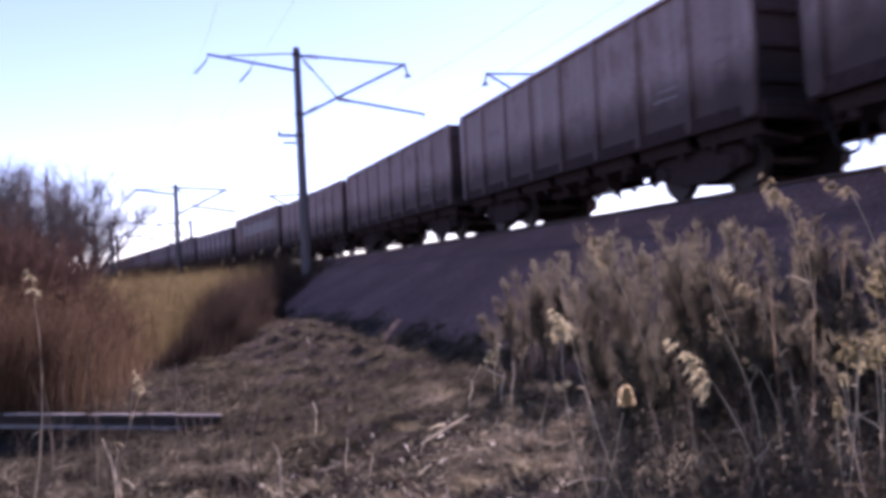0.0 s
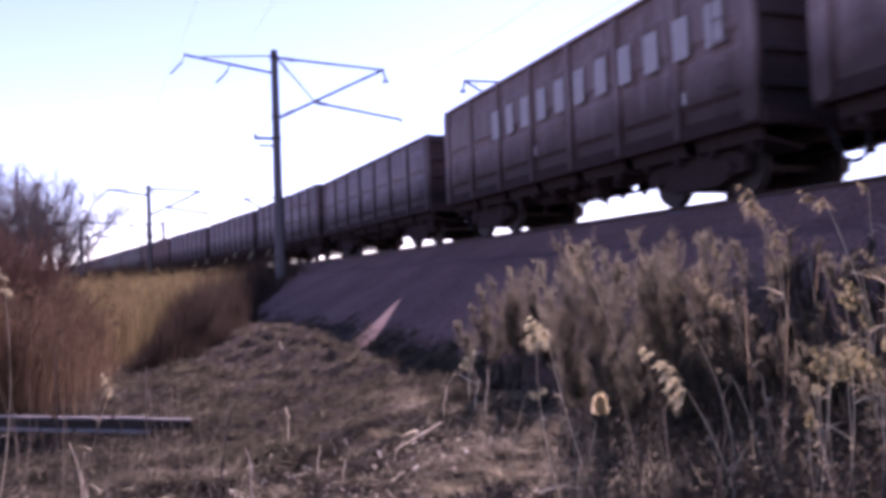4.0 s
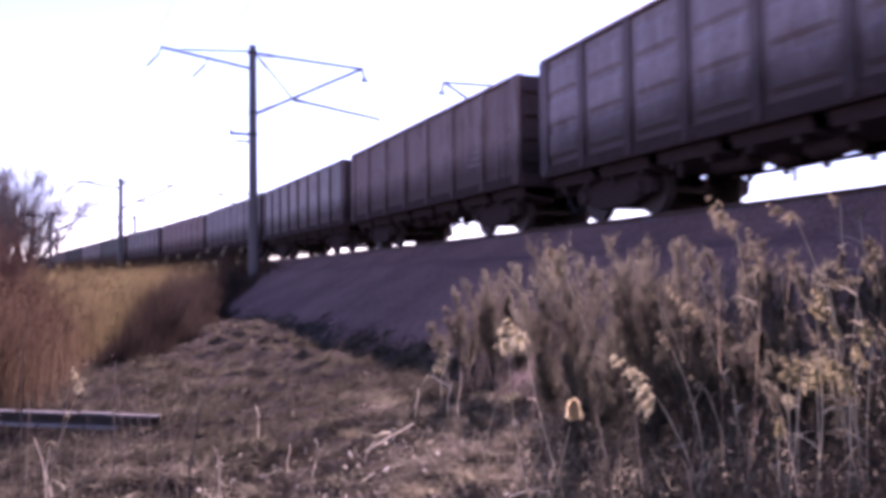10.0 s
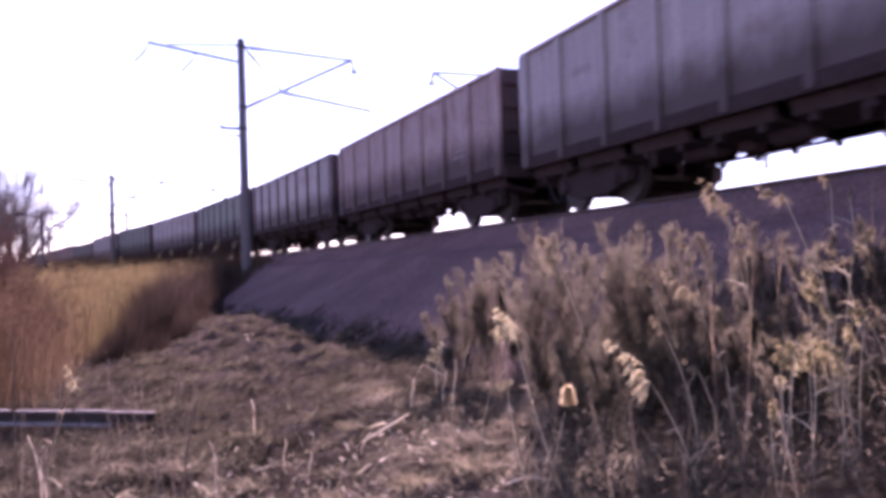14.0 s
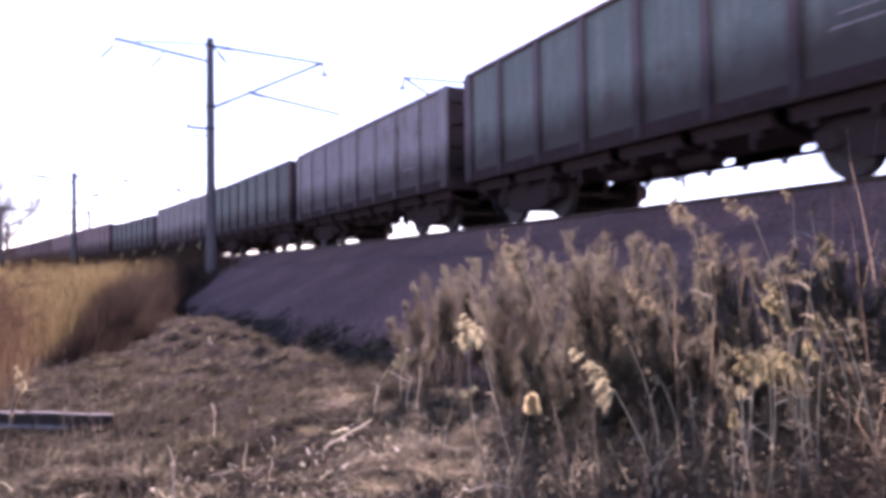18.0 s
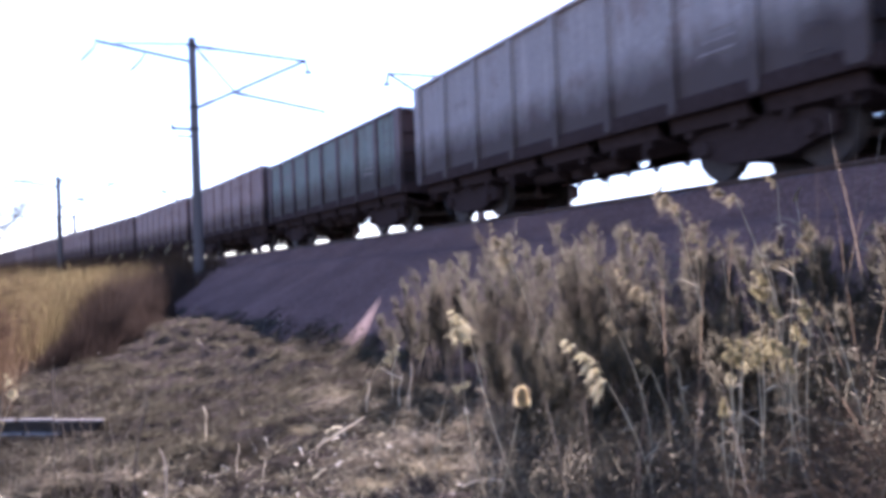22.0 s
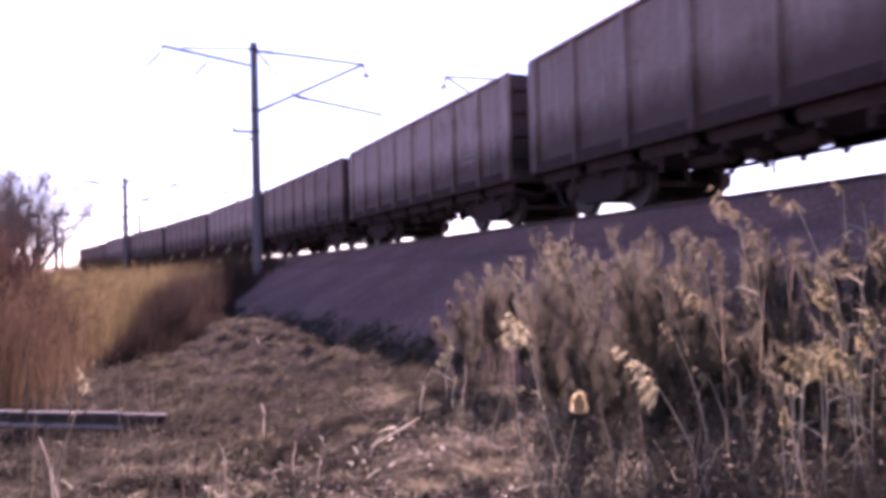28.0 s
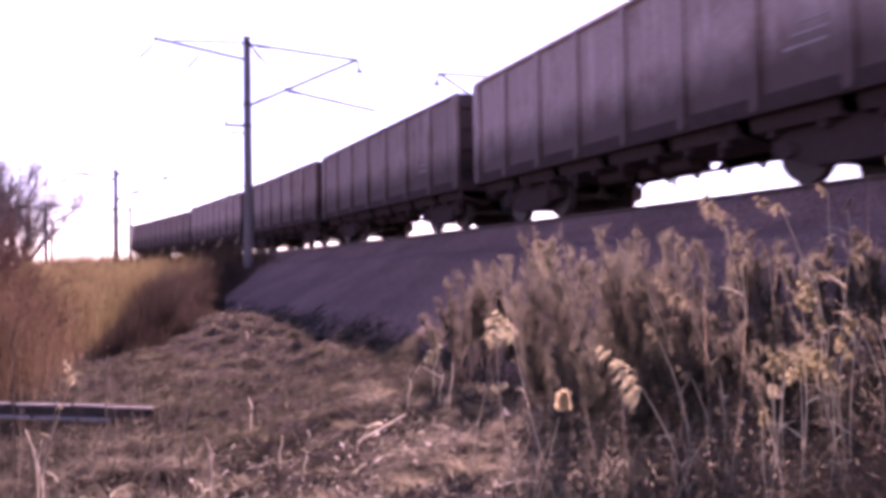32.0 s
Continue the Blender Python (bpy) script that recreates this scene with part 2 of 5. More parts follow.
def plain_height(x, y):
    x, y = np.asarray(x, float), np.asarray(y, float)
    near = np.exp(-(x * x + y * y) / 1200.0)
    z = 0.10 * lumps(x, y, 1.9, 0.4) + 0.05 * lumps(x, y, 0.7, 2.0)
    s, o = to_track(x, y)
    z = z * (0.3 + 0.7 * near) - 0.012 * np.clip(-x - 4, 0, 30)
    # heap of cut growth against the foot of the bank
    heap = 0.44 * np.exp(-((s - 20.0) / 8.5) ** 2 - ((o - 6.7) / 1.5) ** 2) + 0.3 * np.exp(-((s - 8.0) / 4.0) ** 2 - ((o - 6.8) / 1.6) ** 2)
    ditch = 0.32 * np.exp(-((x + 6.4) / 3.4) ** 2 - ((y - 8.3) / 1.3) ** 2)
    pile = np.exp(-((s - 17.0) / 9.0) ** 2 - ((o - 7.0) / 2.2) ** 2)
    rough = near * np.clip(o - 5.8, 0, 1) * np.clip((11 - o) / 2, 0, 1) * np.clip((y - 3) / 2, 0, 1)
    return (z + heap - ditch + pile * (0.13 * lumps(x, y, 0.42, 0.9) + 0.07 * lumps(x, y, 0.19, 2.9))
            + rough * (0.05 * lumps(x, y, 0.17, 5.1) + 0.05 * lumps(x, y, 0.085, 1.7)))


def ground_height(x, y):
    s, o = to_track(x, y)
    bank = np.interp(o, SEC_O, SEC_Z, left=-9.0, right=-9.0)
    return np.maximum(plain_height(x, y), bank)


# ---- materials
def shader(name, rough=0.8, metal=0.0, spec=0.3):
    m = bpy.data.materials.new(name)
    m.use_nodes = True
    n, l = m.node_tree.nodes, m.node_tree.links
    b = n["Principled BSDF"]
    b.inputs["Roughness"].default_value, b.inputs["Metallic"].default_value = rough, metal
    b.inputs["Specular IOR Level"].default_value = spec
    return m, n, l, b


def coords(n, l, scale, kind="Object"):
    c, mp = n.new("ShaderNodeTexCoord"), n.new("ShaderNodeMapping")
    mp.inputs["Scale"].default_value = scale if isinstance(scale, tuple) else (scale,) * 3
    l.new(c.outputs[kind], mp.inputs[0])
    return mp.outputs[0]


def noise_tex(n, l, vec, scale, detail=5.0, rough=0.6):
    t = n.new("ShaderNodeTexNoise")
    t.inputs["Scale"].default_value, t.inputs["Detail"].default_value, t.inputs["Roughness"].default_value = scale, detail, rough
    l.new(vec, t.inputs["Vector"])
    return t.outputs["Fac"]


def ramp(n, l, fac, stops):
    r = n.new("ShaderNodeValToRGB")
    while len(r.color_ramp.elements) < len(stops):
        r.color_ramp.elements.new(0.5)
    for e, (p, c) in zip(r.color_ramp.elements, stops):
        e.position, e.color = p, (*c, 1) if len(c) == 3 else c
    l.new(fac, r.inputs[0])
    return r.outputs[0]


def blend(n, l, fac, a, b, how="MIX"):
    m = n.new("ShaderNodeMix")
    m.data_type, m.blend_type = "RGBA", how
    for sock, v in ((m.inputs[0], fac), (m.inputs[6], a), (m.inputs[7], b)):
        if isinstance(v, (int, float)):
            sock.default_value = v
        elif isinstance(v, tuple):
            sock.default_value = (*v, 1)
        else:
            l.new(v, sock)
    return m.outputs[2]


def bump(n, l, b, height, strength=0.4, dist=0.02):
    t = n.new("ShaderNodeBump")
    t.inputs["Strength"].default_value, t.inputs["Distance"].default_value = strength, dist
    l.new(height, t.inputs["Height"])
    l.new(t.outputs[0], b.inputs["Normal"])


def painted_steel(name, paint, rust, dust, rusty=0.5):
    """Old wagon paint: rust blotches, streaks of run-off, a film of pale dust."""
    m, n, l, b = shader(name, 0.72, 0.0, 0.25)
    v = coords(n, l, 1.0)
    big = noise_tex(n, l, v, 0.9, 6, 0.65)
    streak = noise_tex(n, l, coords(n, l, (5.0, 5.0, 0.35)), 1.0, 6, 0.7)
    fine = noise_tex(n, l, v, 14.0, 6, 0.7)
    c = blend(n, l, ramp(n, l, big, [(0.62 - 0.3 * rusty, (0, 0, 0)), (0.75 - 0.2 * rusty, (1, 1, 1))]), paint, rust)
    c = blend(n, l, ramp(n, l, streak, [(0.52, (0, 0, 0)), (0.72, (0.75, 0.75, 0.75))]), c, dust)
    c = blend(n, l, 0.5, c, ramp(n, l, fine, [(0.3, (0.55, 0.55, 0.55)), (0.7, (1.15, 1.15, 1.15))]), "MULTIPLY")
    # sides get darker towards the bottom, with an uneven edge
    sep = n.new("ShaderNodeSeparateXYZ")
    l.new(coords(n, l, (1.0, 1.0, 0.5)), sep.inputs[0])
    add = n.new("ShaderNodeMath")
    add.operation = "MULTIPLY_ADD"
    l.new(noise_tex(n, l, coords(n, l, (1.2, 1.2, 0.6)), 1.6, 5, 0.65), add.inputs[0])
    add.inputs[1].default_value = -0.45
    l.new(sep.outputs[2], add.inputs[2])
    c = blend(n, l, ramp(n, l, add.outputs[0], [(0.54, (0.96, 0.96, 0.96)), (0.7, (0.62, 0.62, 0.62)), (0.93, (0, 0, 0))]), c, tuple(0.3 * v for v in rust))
    l.new(c, b.inputs["Base Color"])
    bump(n, l, b, big, 0.35, 0.03)
    return m


def speckled(name, dark, light, scale, rough=0.9, strength=0.6, dist=0.02, metal=0.0, mid=None, spec=0.25):
    m, n, l, b = shader(name, rough, metal, spec)
    v = coords(n, l, 1.0)
    big, fine = noise_tex(n, l, v, scale * 0.12, 4), noise_tex(n, l, v, scale, 8, 0.75)
    c = ramp(n, l, fine, [(0.3, dark), (0.7, light)])
    c = blend(n, l, ramp(n, l, big, [(0.35, (0, 0, 0)), (0.7, (0.7, 0.7, 0.7))]), c, mid or tuple(0.5 * (p + q) for p, q in zip(dark, light)))
    l.new(c, b.inputs["Base Color"])
    bump(n, l, b, fine, strength, dist)
    return m


def gravel_mat(name, dark, light, size):
    m, n, l, b = shader(name, 0.95, 0, 0.05)
    v = coords(n, l, 1.0)
    vo = n.new("ShaderNodeTexVoronoi")
    vo.inputs["Scale"].default_value = 1.0 / size
    l.new(v, vo.inputs["Vector"])
    big = noise_tex(n, l, v, 0.5, 5)
    c = ramp(n, l, vo.outputs["Color"], [(0.1, dark), (0.9, light)])
    c = blend(n, l, ramp(n, l, big, [(0.35, (0.65, 0.65, 0.65)), (0.7, (1.1, 1.1, 1.1))]), c, c)
    c2 = blend(n, l, 1.0, c, ramp(n, l, big, [(0.3, (0.7, 0.68, 0.68)), (0.7, (1.15, 1.12, 1.1))]), "MULTIPLY")
    l.new(c2, b.inputs["Base Color"])
    bump(n, l, b, vo.outputs["Distance"], 0.5, 0.02)
    return m


def straw(name, colours, through=0.4, low=(0.62, 0.6, 0.6), high=(1.2, 1.2, 1.15), size=0.8):
    """Dry plant matter: every blade its own shade, light passes through."""
    m = bpy.data.materials.new(name)
    m.use_nodes = True
    n, l = m.node_tree.nodes, m.node_tree.links
    n.remove(n["Principled BSDF"])
    g = n.new("ShaderNodeNewGeometry")
    c = ramp(n, l, g.outputs["Random Per Island"], [(i / max(1, len(colours) - 1), k) for i, k in enumerate(colours)])
    patch = noise_tex(n, l, coords(n, l, 1.0), size, 4)
    c = blend(n, l, 1.0, c, ramp(n, l, patch, [(0.36, low), (0.64, high)]), "MULTIPLY")
    d, t, mix = n.new("ShaderNodeBsdfDiffuse"), n.new("ShaderNodeBsdfTranslucent"), n.new("ShaderNodeMixShader")
    l.new(c, d.inputs[0])
    l.new(c, t.inputs[0])
    mix.inputs[0].default_value = through
    l.new(d.outputs[0], mix.inputs[1])
    l.new(t.outputs[0], mix.inputs[2])
    l.new(mix.outputs[0], n["Material Output"].inputs[0])
    return m


SOIL = speckled("soil_and_litter", (0.026, 0.022, 0.018), (0.072, 0.061, 0.049), 16.0, 0.95, 0.9, 0.05, spec=0.0)
FOOT_SOIL = speckled("slag_and_cuttings", (0.034, 0.028, 0.023), (0.088, 0.071, 0.058), 18.0, 0.95, 0.9, 0.04, spec=0.0)
GRAVEL = gravel_mat("bank_slag", (0.12, 0.07, 0.056), (0.195, 0.122, 0.1), 0.045)
BALLAST = gravel_mat("ballast_stone", (0.07, 0.066, 0.066), (0.22, 0.2, 0.2), 0.06)
RAIL_STEEL = speckled("rail_steel", (0.06, 0.04, 0.03), (0.15, 0.1, 0.08), 20.0, 0.6, 0.3, 0.005, 0.6)
CONCRETE = speckled("pole_concrete", (0.09, 0.08, 0.075), (0.165, 0.148, 0.138), 14.0, 0.95, 0.35, 0.01, spec=0.05)
PALE_CONCRETE = speckled("weathered_concrete", (0.15, 0.135, 0.12), (0.3, 0.27, 0.24), 22.0, 0.95, 0.5, 0.01, spec=0.0)
GALV = speckled("galvanised_steel", (0.03, 0.028, 0.028), (0.075, 0.07, 0.07), 18.0, 0.9, 0.2, 0.003, 0.0, spec=0.0)
PORCELAIN = speckled("insulator_glaze", (0.08, 0.05, 0.042), (0.14, 0.085, 0.07), 6.0, 0.7, 0.05, 0.002, spec=0.05)
WIRE = speckled("wire_copper", (0.06, 0.05, 0.05), (0.11, 0.095, 0.09), 10.0, 0.8, 0.1, 0.001, 0.0, spec=0.05)
UNDER = speckled("underframe_grime", (0.024, 0.016, 0.015), (0.066, 0.045, 0.041), 8.0, 0.9, 0.5, 0.01, spec=0.05)
WHEEL = speckled("wheel_steel", (0.03, 0.024, 0.022), (0.09, 0.07, 0.06), 12.0, 0.6, 0.3, 0.004, 0.5)
RUBBER = speckled("hose_rubber", (0.012, 0.012, 0.013), (0.03, 0.03, 0.032), 14.0, 0.7, 0.2, 0.003)
LETTER = speckled("faded_white_paint", (0.19, 0.155, 0.146), (0.34, 0.29, 0.276), 9.0, 0.8, 0.2, 0.003)
LIME = speckled("chalky_white_paint", (0.36, 0.32, 0.3), (0.56, 0.51, 0.48), 7.0, 0.85, 0.2, 0.003)
BARK = speckled("bare_bark", (0.085, 0.074, 0.068), (0.17, 0.148, 0.136), 10.0, 0.95, 0.6, 0.02)
SLEEPER = speckled("sleeper_concrete", (0.16, 0.15, 0.14), (0.28, 0.27, 0.25), 11.0, 0.95, 0.4, 0.01)
LITTER = straw("cut_straw", [(0.0558, 0.0474, 0.0372), (0.121, 0.104, 0.08), (0.233, 0.202, 0.153), (0.363, 0.321, 0.242), (0.558, 0.512, 0.391)], 0.45, (0.34, 0.33, 0.32), (1.3, 1.29, 1.13), 4.5)
DARK_LITTER = straw("dark_stalks", [(0.026, 0.023, 0.018), (0.062, 0.054, 0.042), (0.145, 0.128, 0.097), (0.045, 0.039, 0.031)], 0.35, (0.38, 0.36, 0.35), (1.3, 1.3, 1.13), 4.5)
GOLD = straw("golden_grass", [(0.103, 0.0828, 0.0421), (0.15, 0.123, 0.0607), (0.202, 0.168, 0.0809), (0.125, 0.1, 0.0522), (0.172, 0.142, 0.0708)], 0.5, (0.5, 0.43, 0.42), (1.22, 1.2, 1.08), 0.75)
BROWN_GRASS = straw("reddish_grass", [(0.0508, 0.0326, 0.0203), (0.0939, 0.0624, 0.0378), (0.145, 0.1, 0.0609), (0.0725, 0.0493, 0.0319)], 0.4, (0.6, 0.55, 0.55), (1.15, 1.15, 1.1), 0.6)
# grass colour darkened to stand for shade on the slope
SHADE_GRASS = straw("shade_toned_grass", [(0.032, 0.023, 0.019), (0.06, 0.044, 0.034), (0.1, 0.073, 0.052)], 0.25)
# pale stalks, whitened further to stand for glints of sun on them
PALE_STALK = straw("bleached_stalks", [(0.55, 0.5, 0.41), (0.68, 0.63, 0.53), (0.8, 0.76, 0.66)], 0.5)
RUSSET = straw("russet_twigs", [(0.05, 0.031, 0.024), (0.1, 0.062, 0.047), (0.145, 0.097, 0.074)], 0.2)
WEED = straw("dry_weed_tops", [(0.0608, 0.0536, 0.0392), (0.11, 0.0976, 0.0704), (0.17, 0.154, 0.112), (0.0848, 0.076, 0.0552)], 0.68, (0.6, 0.56, 0.55), (1.15, 1.16, 1.05), 1.6)
WEED_STEM = straw("dry_weed_stems", [(0.09, 0.072, 0.058), (0.16, 0.13, 0.104), (0.28, 0.235, 0.185)], 0.2)
WEED_DARK = straw("brown_undergrowth", [(0.0811, 0.0694, 0.0523), (0.146, 0.127, 0.0936), (0.242, 0.216, 0.16), (0.109, 0.0944, 0.0702)], 0.6, (0.5, 0.47, 0.46), (1.2, 1.2, 1.08), 2.6)
ORANGE_STRAW = straw("orange_straw", [(0.14, 0.1, 0.068), (0.23, 0.168, 0.112), (0.34, 0.255, 0.17)], 0.4)
PLUME = straw("reed_plume", [(0.4, 0.34, 0.2), (0.55, 0.49, 0.3), (0.7, 0.64, 0.43)], 0.45)
TAN_GRASS = straw("tan_grass", [(0.13, 0.108, 0.076), (0.21, 0.178, 0.128), (0.33, 0.285, 0.21), (0.46, 0.41, 0.315)], 0.45, (0.6, 0.58, 0.58), (1.2, 1.2, 1.1), 5.0)
MATTED = straw("matted_grass", [(0.0279, 0.0242, 0.0186), (0.0512, 0.0446, 0.0326), (0.0884, 0.0781, 0.0567), (0.177, 0.158, 0.117), (0.0651, 0.0577, 0.0418)], 0.45, (0.4, 0.38, 0.37), (1.3, 1.3, 1.12), 1.6)
PALE_GRASS = straw("pale_grass", [(0.22, 0.18, 0.11), (0.36, 0.305, 0.195), (0.52, 0.455, 0.31)], 0.4)
WITHERED = straw("withered_leaves", [(0.17, 0.14, 0.112), (0.26, 0.222, 0.178), (0.42, 0.37, 0.3)], 0.4)
YELLOW_PLUME = straw("yellowish_plume", [(0.26, 0.215, 0.11), (0.38, 0.325, 0.17), (0.5, 0.435, 0.25)], 0.5)
DULL_PLUME = straw("dull_plume", [(0.2, 0.165, 0.1), (0.3, 0.25, 0.155), (0.4, 0.34, 0.22)], 0.45)
CANE = straw("reed_cane", [(0.42, 0.35, 0.23), (0.58, 0.5, 0.35)], 0.2)
HOOD_PLUME = straw("golden_plume", [(0.4, 0.32, 0.17), (0.55, 0.45, 0.26), (0.68, 0.58, 0.37)], 0.65)
TWIG = straw("bare_twigs", [(0.12, 0.107, 0.1), (0.19, 0.171, 0.16)], 0.2)


# ---- building blocks
def part(name, bm, material, parent=None, label=""):
    me = bpy.data.meshes.new(name)
    bm.to_mesh(me)
    bm.free()
    me.materials.append(material)
    ob = new(name, me)
    if parent is not None:
        ob.parent = parent
    if label:
        ob["label"] = label
    return ob


def empty(name, m=None):
    ob = new(name)
    ob.empty_display_size = 0.3
    if m is not None:
        ob.matrix_basis = m
    return ob


def add_box(bm, lo, hi, bevel=0.0):
    lo, hi = Vector(lo), Vector(hi)
    r = bmesh.ops.create_cube(bm, size=1.0, matrix=Matrix.Translation((lo + hi) / 2) @ Matrix.Diagonal((*(hi - lo), 1)))
    if bevel:
        edges = list({e for v in r["verts"] for e in v.link_edges})
        bmesh.ops.bevel(bm, geom=edges, offset=bevel, segments=1, affect="EDGES")
    return bm


def box(lo, hi, bevel=0.0):
    return add_box(bmesh.new(), lo, hi, bevel)


def add_rod(bm, a, b, r0, r1=None, sides=8):
    a, b = Vector(a), Vector(b)
    d = b - a
    m = Matrix.Translation((a + b) / 2) @ d.to_track_quat("Z", "Y").to_matrix().to_4x4()
    bmesh.ops.create_cone(bm, cap_ends=True, segments=sides, radius1=r0, radius2=r0 if r1 is None else r1, depth=d.length, matrix=m)
    return bm


def rod(a, b, r0, r1=None, sides=8):
    return add_rod(bmesh.new(), a, b, r0, r1, sides)


def add_tube(bm, pts, r, sides=6):
    """A bent pipe through the places given."""
    pts = [Vector(p) for p in pts]
    rings = []
    for i, p in enumerate(pts):
        t = (pts[min(i + 1, len(pts) - 1)] - pts[max(i - 1, 0)]).normalized()
        q = t.to_track_quat("Z", "Y")
        rr = r[i] if isinstance(r, (list, tuple)) else r
        rings.append([bm.verts.new(p + q @ Vector((rr * math.cos(2 * math.pi * k / sides), rr * math.sin(2 * math.pi * k / sides), 0))) for k in range(sides)])
    for u, w in zip(rings, rings[1:]):
        for k in range(sides):
            bm.faces.new((u[k], u[(k + 1) % sides], w[(k + 1) % sides], w[k]))
    bm.faces.new(rings[0][::-1])
    bm.faces.new(rings[-1])
    return bm


def tube(pts, r, sides=6):
    return add_tube(bmesh.new(), pts, r, sides)


def add_profile(bm, outline, y0, y1):
    """An outline in x and z, given thickness from y0 to y1."""
    a = [bm.verts.new((x, y0, z)) for x, z in outline]
    b = [bm.verts.new((x, y1, z)) for x, z in outline]
    bm.faces.new(a)
    bm.faces.new(b[::-1])
    for i in range(len(a)):
        j = (i + 1) % len(a)
        bm.faces.new((a[j], a[i], b[i], b[j]))
    bmesh.ops.recalc_face_normals(bm, faces=bm.faces[:])
    return bm


def mesh_from(name, verts, faces, material, smooth=False):
    me = bpy.data.meshes.new(name)
    me.vertices.add(len(verts))
    me.vertices.foreach_set("co", np.asarray(verts, np.float32).ravel())
    faces = np.asarray(faces, np.int32)
    me.loops.add(faces.size)
    me.loops.foreach_set("vertex_index", faces.ravel())
    me.polygons.add(len(faces))
    me.polygons.foreach_set("loop_start", np.arange(len(faces), dtype=np.int32) * faces.shape[1])
    me.update(calc_edges=True)
    me.validate()
    if smooth:
        me.polygons.foreach_set("use_smooth", np.ones(len(faces), bool))
    me.materials.append(material)
    return me


def blade_arrays(base, way, length, width, bend, segs=3, tip=0.15, rng=None):
    """Tapered ribbons: root, unit direction, length, width, sideways bend at the tip."""
    n = len(base)
    rng = rng or np.random.default_rng(1)
    side = np.cross(way, rng.normal(size=(n, 3)))
    side /= np.linalg.norm(side, axis=1, keepdims=True) + 1e-9
    t = np.linspace(0, 1, segs + 1)
    mid = base[:, None] + way[:, None] * (length[:, None] * t)[..., None] + bend[:, None] * (t ** 2)[None, :, None]
    w = (width[:, None] * (1 - (1 - tip) * t))[..., None] * side[:, None] * 0.5
    v = np.stack([mid - w, mid + w], 2).reshape(n * (segs + 1) * 2, 3)
    k = (np.arange(n) * (segs + 1) * 2)[:, None] + (np.arange(segs) * 2)[None]
    f = np.stack([k, k + 1, k + 3, k + 2], -1).reshape(-1, 4)
    return v, f


def join_arrays(groups):
    vs, fs, c = [], [], 0
    for v, f in groups:
        vs.append(v)
        fs.append(f + c)
        c += len(v)
    return np.concatenate(vs), np.concatenate(fs)


def sweep(name, section, s_list, material, shift=0.0, uneven=0.0):
    """A cross-section (o, z) drawn along the track."""
    verts = []
    for s in s_list:
        for o, z in section:
            x, y = on_track(s, o + shift)
            verts.append((x, y, z))
    verts = np.array(verts)
    if uneven:
        verts[:, 2] += uneven * lumps(verts[:, 0], verts[:, 1], 0.55, 1.0) + uneven * 0.6 * lumps(verts[:, 0], verts[:, 1], 0.21, 3.0)
    m = len(section)
    i = np.arange(len(s_list) - 1)[:, None] * m + np.arange(m - 1)[None]
    faces = np.stack([i, i + 1, i + m + 1, i + m], -1).reshape(-1, 4)
    return new(name, mesh_from(name, verts, faces, material, True))


# ---- ground, bank, track
def build_ground():
    u = np.linspace(-1, 1, 261)
    ax = np.sign(u) * (26 * np.abs(u) + 2600 * np.abs(u) ** 7)
    gx, gy = np.meshgrid(ax - 1.0, ax + 12.0, indexing="ij")
    z = plain_height(gx, gy)
    s, o = to_track(gx, gy)
    z = np.where((o < 6.6) & (o > -11.5), np.minimum(z, -0.1), z)
    v = np.stack([gx, gy, z], -1).reshape(-1, 3)
    n = len(u)
    i = (np.arange(n - 1)[:, None] * n + np.arange(n - 1)[None]).ravel()
    f = np.stack([i, i + n, i + n + 1, i + 1], -1)
    tagged(new("ground", mesh_from("ground", v, f, SOIL, True)), "brown soil with dry plant litter", "ground", kind="structure")


